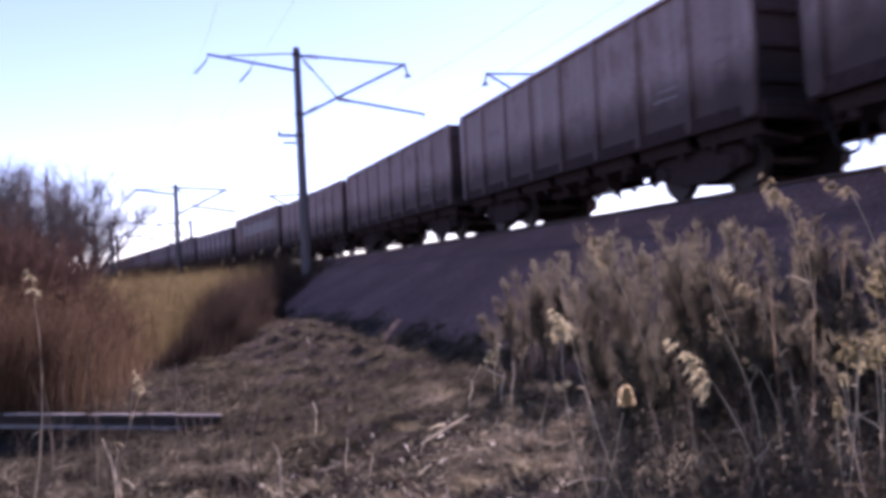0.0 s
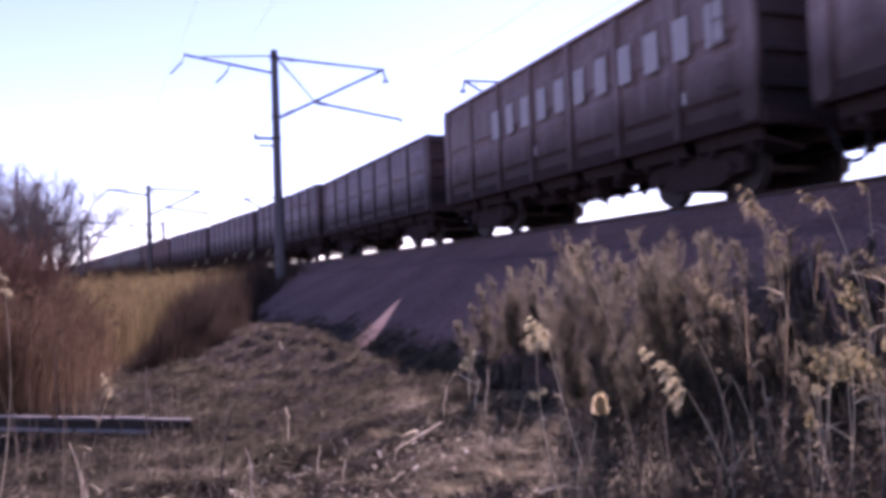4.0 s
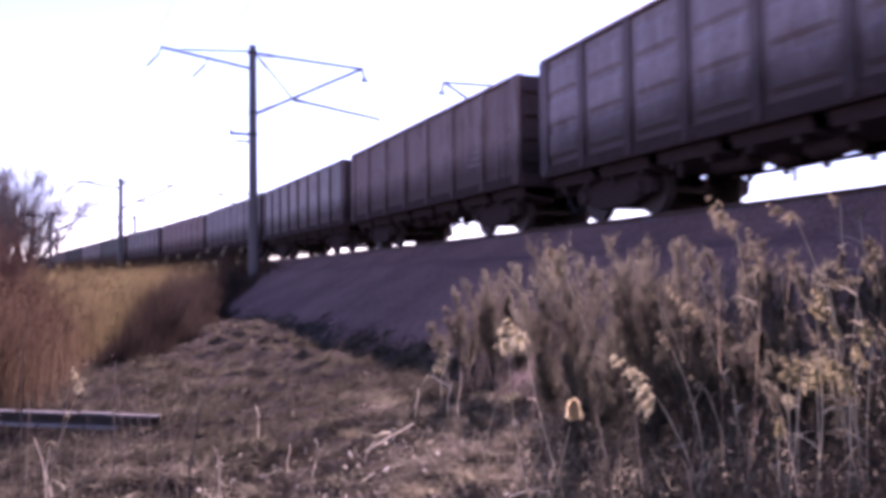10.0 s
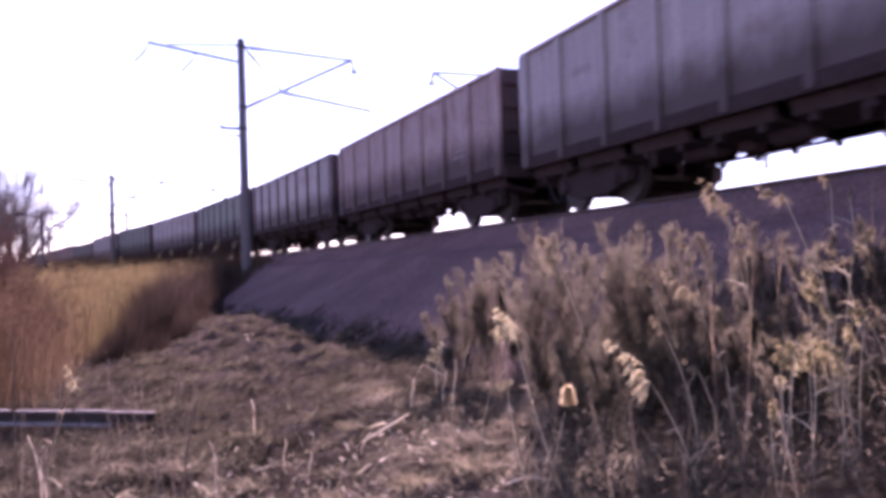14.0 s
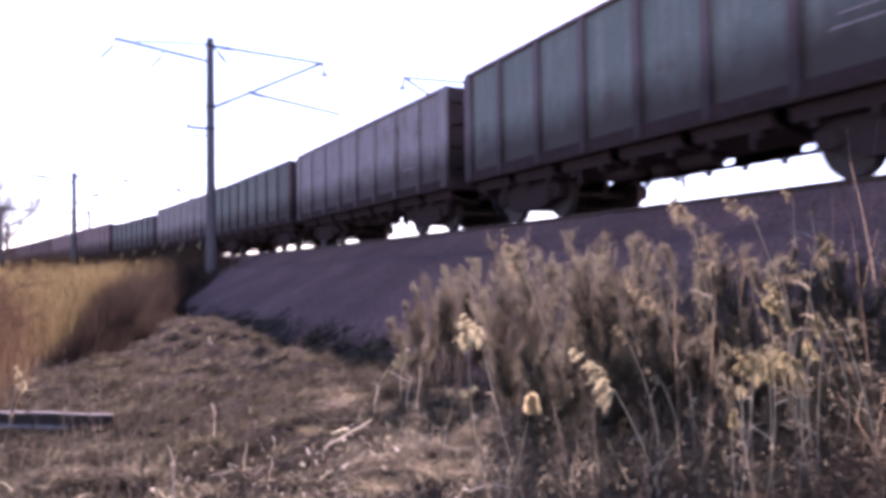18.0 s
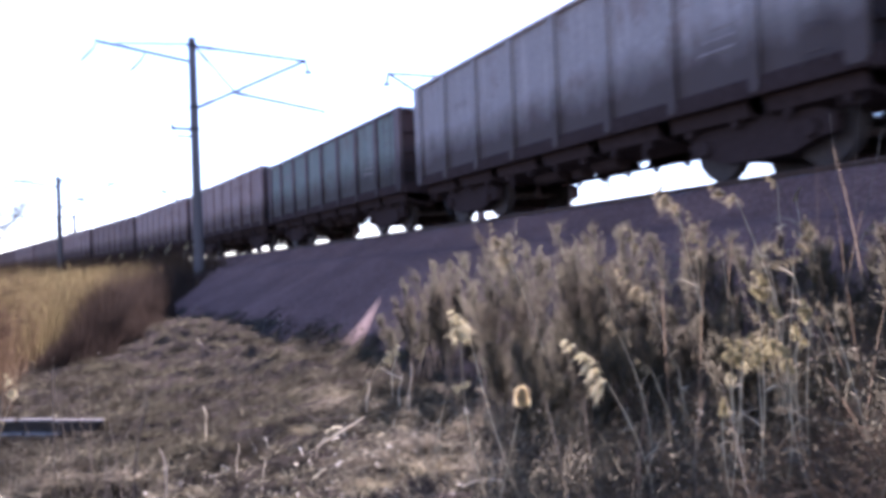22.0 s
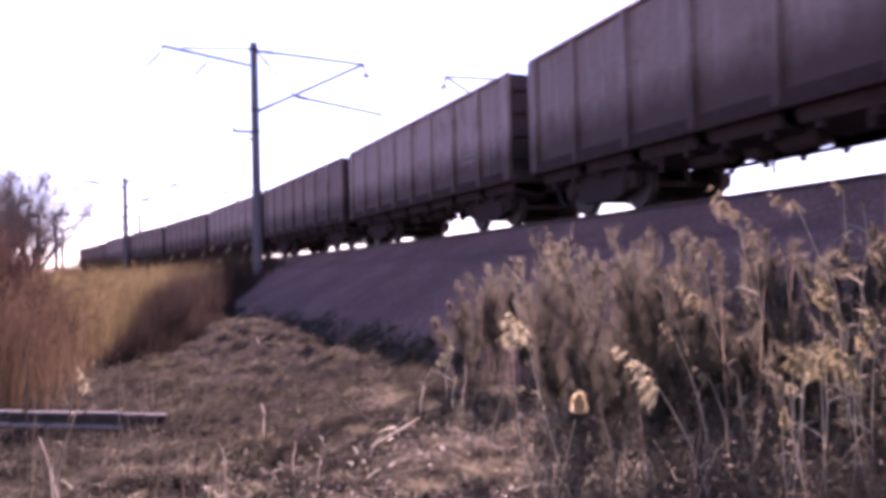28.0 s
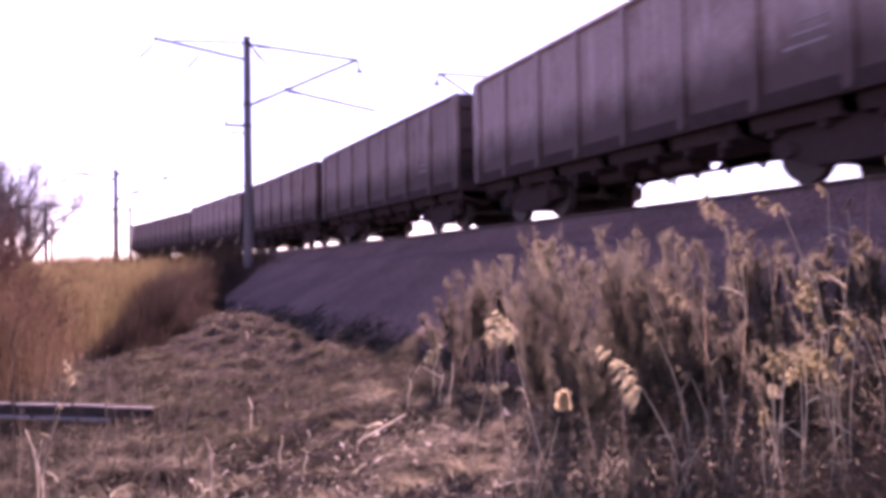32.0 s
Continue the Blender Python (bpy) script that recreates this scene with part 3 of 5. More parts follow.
def build_bank():
    near = np.concatenate([np.arange(-340, -6, 8.0), np.arange(-6, 44, 0.35), np.arange(44, 150, 2.0), np.arange(150, 460, 8.0)])
    fine = []
    for (o0, z0), (o1, z1) in zip(SECTION, SECTION[1:]):
        k = 6 if o0 > 2 else 2
        fine += [(o0 + (o1 - o0) * j / k, z0 + (z1 - z0) * j / k) for j in range(k)]
    fine.append(SECTION[-1])
    tagged(sweep("embankment", fine, near, GRAVEL, 0.0, 0.018), "dark grey slag railway embankment", "embankment", kind="structure")
    for shift in (0.0, -4.1):
        bed = [(1.95, 2.44), (1.6, 2.56), (0.5, 2.585), (-0.5, 2.585), (-1.6, 2.56), (-1.95, 2.44)]
        tagged(sweep("ballast", bed, near, BALLAST, shift, 0.02), "bed of crushed grey ballast stone", "ballast", kind="structure")
    rail = [(0.075, ZR - 0.17), (0.075, ZR - 0.15), (0.012, ZR - 0.13), (0.012, ZR - 0.05), (0.037, ZR - 0.035), (0.037, ZR), (-0.037, ZR),
            (-0.037, ZR - 0.035), (-0.012, ZR - 0.05), (-0.012, ZR - 0.13), (-0.075, ZR - 0.15), (-0.075, ZR - 0.17)]
    for shift in (0.797, -0.797, -3.303, -4.897):
        tagged(sweep("rail", rail, np.concatenate([np.arange(-340, -10, 6.0), np.arange(-10, 150, 1.5), np.arange(150, 460, 6.0)]), RAIL_STEEL, shift),
               "worn brown steel running rail", "rail", "rails of the line", "structure")
    groups = []
    cube = np.array([(x, y, z) for x in (-1, 1) for y in (-1, 1) for z in (-1, 1)], float) * (0.13, 1.35, 0.1)
    quads = np.array([(0, 1, 3, 2), (4, 6, 7, 5), (0, 4, 5, 1), (2, 3, 7, 6), (0, 2, 6, 4), (1, 5, 7, 3)])
    for s in np.arange(-20, 120, 0.545):
        for shift in (0.0, -4.1):
            a = heading(s)
            p = on_track(s, shift)
            v = np.stack([p[0] + cube[:, 0] * math.cos(a) - cube[:, 1] * math.sin(a), p[1] + cube[:, 0] * math.sin(a) + cube[:, 1] * math.cos(a),
                          ZR - 0.272 + cube[:, 2]], -1)
            groups.append((v, quads))
    v, f = join_arrays(groups)
    tagged(new("sleepers", mesh_from("sleepers", v, f, SLEEPER)), "grey concrete sleepers under the rails", "sleepers", kind="stuff")


def build_bank_foot():
    """The lower slope, covered with soil and rotted cuttings, with an uneven upper edge."""
    ss, oo = np.arange(-8, 60, 0.16), np.arange(4.9, 9.4, 0.11)
    gs, go = np.meshgrid(ss, oo, indexing="ij")
    xy = np.array([[on_track(s, o) for o in oo] for s in ss])
    x, y = xy[..., 0], xy[..., 1]
    edge = 6.05 + 0.3 * lumps(x, y, 2.2, 1.0) + 0.1 * lumps(x, y, 0.6, 3.0)
    lift = np.clip((go - edge) / 0.5, -1, 1) * 0.045 * np.clip((9.3 - go) / 0.8, -1, 1)
    z = ground_height(x, y) + np.where(go < edge, np.clip(go - edge, -1, 0) * 0.4, lift) + 0.02 * lumps(x, y, 0.17, 2.0) * (go > edge)
    v = np.stack([x, y, z], -1).reshape(-1, 3)
    n = len(oo)
    i = (np.arange(len(ss) - 1)[:, None] * n + np.arange(n - 1)[None]).ravel()
    f = np.stack([i, i + 1, i + n + 1, i + n], -1)
    tagged(new("bank_foot", mesh_from("bank_foot", v, f, FOOT_SOIL, True)), "dark soil and rotted cuttings along the foot of the bank", "ground", kind="structure")


# ---- overhead line
POLE_Z = 1.93


def insulator(a, b, r, parent, discs=5, name="insulator"):
    bm = rod(a, b, r * 0.35, sides=6)
    a, b = Vector(a), Vector(b)
    for i in range(discs):
        c = a.lerp(b, (i + 0.5) / discs)
        d = (b - a).normalized() * 0.02
        add_rod(bm, c - d, c + d, r, r * 0.55, 8)
    return part(name, bm, PORCELAIN, parent)


def overhead_pole(s, o, height, side=1, feeder=True, stout=1.0, label="round concrete overhead-line pole with steel brackets"):
    """A concrete pole beside the track; its bracket reaches over the track (side 1: it stands on the near side)."""
    x, y = on_track(s, o)
    base = POLE_Z if side > 0 else 1.9
    p = empty("overhead_pole", pose(x, y, base - 0.05, 0, 0, math.degrees(heading(s)) - (90 if side > 0 else -90)))
    tagged(p, label, "pole", "overhead-line poles")
    k = height / 9.9
    # the local x axis points across the track
    part("mast", tube([(0, 0, -0.6), (0, 0, 3), (0, 0, 7 * k), (0, 0, height)], [r * (1.0 if stout == 1.0 else 1.3) for r in (0.225, 0.205, 0.175, 0.15)], 14), CONCRETE, p)
    part("cap", rod((0, 0, height), (0, 0, height + 0.05), 0.16, 0.12, 12), CONCRETE, p)
    top = height - 0.12
    reach, reach_low = 5.05 * k, 5.9 * k
    part("bracket_tie", rod((0.14, 0, top - 0.16), (reach, 0, top - 0.33), 0.05 * stout, sides=6), GALV, p)
    insulator((0.4, 0, top - 0.18), (0.95, 0, top - 0.2), 0.125, p, 4)
    part("bracket_strut", rod((0.17, 0, height - 2.92), (reach + 0.02, 0, top - 0.31), 0.058 * stout, sides=6), GALV, p)
    insulator((0.3, 0, height - 2.84), (0.85, 0, height - 2.55), 0.125, p, 4)
    part("hanger_rod", rod((0.16, 0, top - 0.2), (1.77, 0, height - 2.14), 0.034 * stout, sides=5), GALV, p)
    insulator((0.3, 0, top - 0.36), (0.62, 0, top - 0.75), 0.105, p, 4)
    part("registration_arm", rod((1.77, 0, height - 2.16), (reach_low, 0, height - 2.74), 0.058 * stout, sides=6), GALV, p)
    insulator((1.8, 0, height - 2.17), (2.35, 0, height - 2.24), 0.125, p, 4)
    part("steady_arm", rod((reach_low - 0.02, 0, height - 2.73), (reach_low - 0.06, 0, height - 3.0), 0.024 * stout, sides=5), GALV, p)
    insulator((reach - 0.02, 0, top - 0.33), (reach + 0.12, 0, top - 0.81), 0.095, p, 3, "messenger_insulator")
    part("saddle", box((reach - 0.02, -0.1, top - 0.91), (reach + 0.24, 0.1, top - 0.81), 0.01), GALV, p)
    for z in (height - 0.28, height - 2.92, height - 3.86):
        part("band", rod((0, 0, z - 0.05), (0, 0, z + 0.05), 0.2, sides=14), GALV, p)
    part("cross_arm", box((-0.98, -0.05, height - 3.92), (0.2, 0.05, height - 3.8), 0.01), GALV, p)
    part("arm_tip", rod((-0.93, 0, height - 3.86), (-0.93, 0, height - 3.66), 0.05, sides=8), PORCELAIN, p)
    part("cross_arm", box((-0.78, -0.03, height - 4.22), (-0.05, 0.03, height - 4.14), 0.008), GALV, p)
    if feeder:
        part("feeder_arm", rod((-0.14, 0, top - 0.84), (-3.8 * k, 0, top - 0.34), 0.055 * stout, sides=6), GALV, p)
        part("feeder_tie", rod((-0.14, 0, top - 0.1), (-3.0 * k, 0, top - 0.36), 0.032 * stout, sides=5), GALV, p)
        for fx in (-3.75 * k, -1.9 * k):
            fz = top - 0.35 - (3.8 * k + fx) * 0.135
            part("link", rod((fx, 0, fz), (fx - 0.12, 0, fz - 0.3), 0.02 * stout, sides=5), GALV, p)
            insulator((fx - 0.12, 0, fz - 0.3), (fx - 0.6, 0, fz - 0.85), 0.065, p, 6)
    return p


def wire(name, pts, r, label):
    ob = part(name, tube(pts, r, 4), WIRE)
    return tagged(ob, label, "wire", "overhead wires", "structure")


def build_overhead():
    near_poles = [(-7.5, 3.9, 9.85), (35.5, 3.885, 9.93), (84.6, 2.23, 9.9), (127.2, 3.52, 9.9), (154.8, 13.25, 9.9)]
    for i, (s, o, hgt) in enumerate(near_poles):
        overhead_pole(s, o, hgt, 1, True, 1.0 if s < 40 else 1.7)
    far_poles = [(-6.0, -9.6, 9.7), (34.8, -9.9, 9.55), (87.3, -13.02, 9.6), (124.4, -7.25, 9.6), (153.9, -0.43, 9.6)]
    for s, o, hgt in far_poles:
        overhead_pole(s, o, hgt, -1, False, 1.0 if s < 40 else 1.7, "far-side concrete overhead-line pole with bracket over the track")
    up = tagged(empty("utility_pole", pose(-63.0, 157.8, 0)), "slim far-off wooden utility pole", "pole")
    part("post", tube([(0, 0, -0.5), (0, 0, 6), (0, 0, 11.6)], [0.19, 0.16, 0.13], 8), BARK, up)
    part("cross_arm", box((-0.8, -0.06, 10.9), (0.8, 0.06, 11.05), 0.01), BARK, up)
    for o_m, zm, sag, nm, lab, poles in ((-1.2, 10.35, 0.75, "messenger_wire", "thin dark messenger wire of the overhead line", near_poles),
                                         (-1.75, 8.7, 0.05, "contact_wire", "thin dark contact wire over the track", near_poles),
                                         (8.35, 10.55, 0.9, "feeder_wire", "thin feeder wire on the field side of the poles", near_poles),
                                         (6.45, 10.2, 0.9, "feeder_wire", "thin feeder wire on the field side of the poles", near_poles),
                                         (-5.2, 10.2, 0.75, "messenger_wire", "thin dark messenger wire of the far track", far_poles)):
        pts = []
        for (s0, a, b), (s1, c, d) in zip(poles, poles[1:]):
            for j in range(14):
                u = j / 14
                s = s0 + (s1 - s0) * u
                p = on_track(s, o_m)
                pts.append((p[0], p[1], zm - sag * 4 * u * (1 - u)))
        wire(nm, pts, {"messenger_wire": 0.006, "contact_wire": 0.006}.get(nm, 0.003), lab)


# ---- the train
LEN, BODY, HALF_W, TOP = 13.92, 12.82, 1.55, 3.58
WHEEL_R = 0.475


def ribbed_side(y, z0, z1, beads, posts, body):
    """A pressed side panel in one piece, its beads standing proud between the posts."""
    sgn = 1 if y > 0 else -1
    xs, zs = {-body / 2 + 0.04: 0, body / 2 - 0.04: 0}, {z0: 0, z1: 0}
    for a, c in zip(posts, posts[1:]):
        for v, k in ((a + 0.16, 0), (a + 0.27, 1), (c - 0.27, 1), (c - 0.16, 0)):
            xs[v] = k
    for f0, f1 in beads:
        lo, hi = z0 + (z1 - z0) * f0, z0 + (z1 - z0) * f1
        for v, k in ((lo - 0.05, 0), (lo + 0.04, 1), (hi - 0.04, 1), (hi + 0.05, 0)):
            zs[v] = k
    bm = bmesh.new()
    gx, gz = sorted(xs), sorted(zs)
    grid = [[bm.verts.new((x, y + sgn * (0.022 + 0.05 * xs[x] * zs[z]), z)) for z in gz] for x in gx]
    back = [[bm.verts.new((x, y - sgn * 0.03, z)) for z in (z0, z1)] for x in (gx[0], gx[-1])]
    for i in range(len(gx) - 1):
        for j in range(len(gz) - 1):
            bm.faces.new((grid[i][j], grid[i + 1][j], grid[i + 1][j + 1], grid[i][j + 1]))
    bm.faces.new((back[0][0], back[0][1], back[1][1], back[1][0]))
    bm.faces.new([g[0] for g in grid] + [back[1][0], back[0][0]])
    bm.faces.new([g[-1] for g in grid] + [back[1][1], back[0][1]])
    bm.faces.new(grid[0] + [back[0][1], back[0][0]])
    bm.faces.new(grid[-1] + [back[1][1], back[1][0]])
    bmesh.ops.recalc_face_normals(bm, faces=bm.faces[:])
    return bm


def make_wheel(s):
    """A wheel on the axle's end: flange, tread, hub and a web rib."""
    bm = rod((0, -s * 0.065, 0), (0, -s * 0.03, 0), 0.51, sides=28)
    add_rod(bm, (0, -s * 0.03, 0), (0, s * 0.07, 0), WHEEL_R + 0.004, WHEEL_R, 28)
    add_rod(bm, (0, s * 0.06, 0), (0, s * 0.1, 0), 0.14, sides=12)
    add_box(bm, (0.2, s * 0.07 - 0.02, -0.02), (0.3, s * 0.07 + 0.012, 0.02))
    return bm


def make_wheelset(parent, x):
    w = part("wheelset", rod((0, -1.08, 0), (0, 1.08, 0), 0.075, sides=10), WHEEL, parent)
    w.location = (x, 0, WHEEL_R)
    for s in (-1, 1):
        part("wheel", make_wheel(s), WHEEL, w).location = (0, s * 0.79, 0)


def make_bogie(parent, x):
    b = part("bogie", box((-0.22, -1.0, 0.52), (0.22, 1.0, 0.8), 0.03), UNDER, parent)
    b.location.x = x
    shape = [(-1.28, 0.6), (-1.12, 0.71), (-0.55, 0.8), (0.55, 0.8), (1.12, 0.71), (1.28, 0.6), (1.24, 0.38), (0.98, 0.34), (0.56, 0.2), (-0.56, 0.2),
             (-0.98, 0.34), (-1.24, 0.38)]
    for y in (-1.03, 1.03):
        part("side_frame", add_profile(bmesh.new(), shape, y - 0.09, y + 0.09), UNDER, b)
        for dx in (-0.25, 0.0, 0.25):
            part("spring", rod((dx, y, 0.3), (dx, y, 0.55), 0.1, sides=10), UNDER, b)
        for dx in (-0.925, 0.925):
            s = 1 if y > 0 else -1
            part("axle_box", rod((dx, y + s * 0.08, 0.475), (dx, y + s * 0.19, 0.475), 0.14, 0.11, 12), UNDER, b)
    part("spring_plank", box((-0.34, -1.0, 0.19), (0.34, 1.0, 0.3), 0.02), UNDER, b)
    for y in (-0.79, 0.79):
        for dx in (-0.46, 0.34):
            part("brake_shoe", box((dx, y - 0.06, 0.22), (dx + 0.12, y + 0.06, 0.62), 0.02), UNDER, b)
    for x in (-0.42, 0.36):
        part("brake_beam", box((x, -0.93, 0.34), (x + 0.06, 0.93, 0.42)), UNDER, b)
    return b


def hatch_plate(x0, x1, s):
    """A discharge hatch: a plate that slopes from the side sill down to the middle."""
    bm = bmesh.new()
    ring = [(s * 1.38, 1.02), (s * 1.3, 0.77), (s * 0.5, 0.62), (s * 0.5, 0.68), (s * 1.25, 0.83), (s * 1.32, 1.02)]
    a, b = ([bm.verts.new((x, y, z)) for y, z in ring] for x in (x0, x1))
    for k in range(6):
        bm.faces.new((a[k], a[(k + 1) % 6], b[(k + 1) % 6], b[k]))
    bm.faces.new(a[::-1])
    bm.faces.new(b)
    bmesh.ops.recalc_face_normals(bm, faces=bm.faces)
    return bm


def make_wagon(paint, rib_paint, end_paint, beads, n_posts, top, label, letters=False, number=True, body=BODY):
    """A four-axle open wagon: x along the track, z from the rail top."""
    w = empty("open_wagon")
    tagged(w, label, "freight wagon", "wagons of the train")
    z0, ext = 1.22, (body - BODY) / 2
    posts = [-body / 2 + 0.1 + (body - 0.2) * i / (n_posts - 1) for i in range(n_posts)]
    for y in (-HALF_W + 0.1, HALF_W - 0.1):
        s = 1 if y > 0 else -1
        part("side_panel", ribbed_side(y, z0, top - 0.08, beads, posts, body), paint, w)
        part("top_rail", box((-body / 2, y - 0.07, top - 0.1), (body / 2, y + 0.09 if s > 0 else y + 0.07, top), 0.02), rib_paint, w)
        part("side_sill", box((-body / 2, min(y, y + s * 0.08) - 0.02, 0.98), (body / 2, max(y, y + s * 0.08), 1.24), 0.015), UNDER, w)
        for i, x in enumerate(posts):
            half = 0.16 if i in (0, n_posts - 1) else 0.085
            x = min(max(x, -body / 2 + half), body / 2 - half)
            outline = [(x - half, 1.1), (x - half * 0.6, 1.03), (x + half * 0.6, 1.03), (x + half, 1.1), (x + half, top - 0.1), (x - half, top - 0.1)]
            bm = add_profile(bmesh.new(), outline, *sorted((y + s * 0.028, y + s * 0.11)))
            part("side_post", bm, rib_paint, w)
        for i in range(7):
            x = -body / 2 + 0.95 + i * (body - 1.9) / 6
            bm = hatch_plate(x - 0.76 - ext / 7, x + 0.76 + ext / 7, s)
            add_box(bm, (x - 0.5, s * 1.24 - 0.05, 0.66), (x - 0.4, s * 1.24 + 0.05, 1.05))
            add_box(bm, (x + 0.4, s * 1.24 - 0.05, 0.66), (x + 0.5, s * 1.24 + 0.05, 1.05))
            part("floor_hatch", bm, UNDER, w)
    for e in (-1, 1):
        x = e * (body / 2 - 0.03)
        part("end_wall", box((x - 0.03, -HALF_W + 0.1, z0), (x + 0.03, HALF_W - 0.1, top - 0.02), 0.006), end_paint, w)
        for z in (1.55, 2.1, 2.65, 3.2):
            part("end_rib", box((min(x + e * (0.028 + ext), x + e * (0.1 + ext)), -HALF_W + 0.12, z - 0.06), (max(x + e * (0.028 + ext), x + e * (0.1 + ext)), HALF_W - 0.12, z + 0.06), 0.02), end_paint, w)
        part("end_beam", box((e * body / 2 - 0.08, -1.48, 0.95), (e * body / 2 + 0.08, 1.48, 1.24), 0.02), UNDER, w)
        bm = box((min(e * (6.2 + ext), e * (6.78 + ext)), -0.12, 0.92), (max(e * (6.2 + ext), e * (6.78 + ext)), 0.12, 1.14), 0.03)
        add_box(bm, (min(e * (6.72 + ext), e * (7.0 + ext)), -0.2 if e > 0 else -0.02, 0.88), (max(e * (6.72 + ext), e * (7.0 + ext)), 0.02 if e > 0 else 0.2, 1.2), 0.04)
        part("coupler", bm, UNDER, w)
        hose = [(e * (6.5 + ext), 0.36, 0.95), (e * (6.62 + ext), 0.36, 0.8), (e * (6.7 + ext), 0.34, 0.52), (e * (6.82 + ext), 0.32, 0.36), (e * (6.955 + ext), 0.3, 0.34)]
        part("brake_hose", tube(hose, 0.034, 6), RUBBER, w)
        part("end_cock_handle", rod((e * (6.5 + ext), 0.36, 0.96), (e * (6.5 + ext), 0.62, 0.9), 0.02, sides=5), UNDER, w)
        for y in (-1.3, 1.3):
            part("step", tube([(e * (6.15 + ext), y, 1.05), (e * (6.15 + ext), y, 0.62), (e * (5.8 + ext), y, 0.62), (e * (5.8 + ext), y, 1.05)], 0.018, 5), UNDER, w)
        make_bogie(w, e * (4.325 + ext))
        for dx in (-0.925, 0.925):
            make_wheelset(w, e * (4.325 + ext) + dx)
    for s in (-1, 1):
        bm = bmesh.new()
        for x in (-body / 2 + 0.5, -body / 2 + 0.86):
            add_tube(bm, [(x, s * 1.46, 1.15), (x, s * 1.6, 1.15), (x, s * 1.6, top - 0.2), (x, s * 1.46, top - 0.2)], 0.014, 5)
        for j in range(6):
            z = 1.3 + j * 0.36
            add_rod(bm, (-body / 2 + 0.5, s * 1.6, z), (-body / 2 + 0.86, s * 1.6, z), 0.012, sides=5)
        part("ladder", bm, rib_paint, w)
    part("floor", box((-body / 2 + 0.06, -HALF_W + 0.14, 1.2), (body / 2 - 0.06, HALF_W - 0.14, 1.28)), UNDER, w)
    part("centre_sill", box((-6.3 - ext, -0.19, 0.8), (6.3 + ext, 0.19, 1.2), 0.02), UNDER, w)
    for x in (-2.9, -1.45, 0.0, 1.45, 2.9):
        part("cross_beam", box((x - 0.06, -1.42, 1.04), (x + 0.06, 1.42, 1.2), 0.01), UNDER, w)
    part("brake_cylinder", rod((-0.95, 0.72, 0.68), (-0.2, 0.72, 0.68), 0.19, sides=14), UNDER, w)
    part("air_reservoir", rod((0.9, 0.76, 0.68), (1.75, 0.76, 0.68), 0.17, sides=14), UNDER, w)
    part("brake_valve", box((0.25, 0.45, 0.5), (0.6, 0.8, 0.98), 0.04), UNDER, w)
    part("brake_rod", tube([(-3.2, 0.35, 0.72), (-0.9, 0.5, 0.76), (0.6, 0.4, 0.74), (3.2, 0.3, 0.68)], 0.02, 5), UNDER, w)
    part("train_pipe", tube([(-6.45 - ext, 0.36, 0.98), (-3.0, 0.42, 0.94), (3.0, 0.42, 0.94), (6.45 + ext, 0.36, 0.98)], 0.022, 5), UNDER, w)
    for s in (-1, 1):
        for x, z in ((-2.2, 0.52), (2.05, 0.5)):
            part("bracket", box((x, s * 1.25 - 0.02, z), (x + 0.08, s * 1.25 + 0.02, 1.05)), UNDER, w)
    for x in (-2.72, 2.5):
        part("brake_lever", box((x, 0.3, 0.34), (x + 0.09, 0.36, 0.86), 0.01), UNDER, w)
    yl = HALF_W - 0.1 + 0.072
    if number:
        for j in (0, 1, 2, 4, 5, 6, 7):
            part("number_bar", box((3.0 + j * 0.17, yl - 0.045, 2.55), (3.05 + j * 0.17, yl - 0.036, 2.72)), LETTER, w, "faded white painted mark")
        for j in range(3):
            part("stencil_bar", box((-4.4, yl - 0.045, 1.75 + j * 0.16), (-4.4 + 0.75 - 0.13 * j, yl - 0.036, 1.785 + j * 0.16)), LETTER, w, "faded white painted mark")
    if letters:
        for j in range(11):
            x = 2.75 - j * 0.83
            part("letter_bar", box((x - 0.2, yl + 0.038, 2.35), (x + 0.2, yl + 0.046, 3.05)), LIME, w, "large pale painted bar in place of lettering")
        for x in (-4.5, -1.9, 0.6):
            part("letter_bar", box((x - 0.28, yl - 0.045, 1.6), (x + 0.28, yl - 0.036, 1.82)), LIME, w, "pale painted bar in place of lettering")
    return w


# distance that the train has gone, seconds and metres
GONE = GONE_ROWS
FIRST, LAST, LONG_BODY = -6, 23, 19.2
S_REF = 13.26 + BODY / 2


def gone(t):
    ts, ds = np.array([g[0] for g in GONE]), np.array([g[1] for g in GONE])
    c = np.polyfit(ts, ds, 4)
    return float(np.polyval(c, t))


def wagon_pose(i, t):
    s = S_REF + LEN * i - gone(t) - (0.45 if i < 0 else 0.0) + ((LONG_BODY - BODY) / 2 if i == LAST else 0.0)
    x, y = on_track(s)
    return pose(x, y, ZR, 0, 0, math.degrees(heading(s)))


WAGONS = []


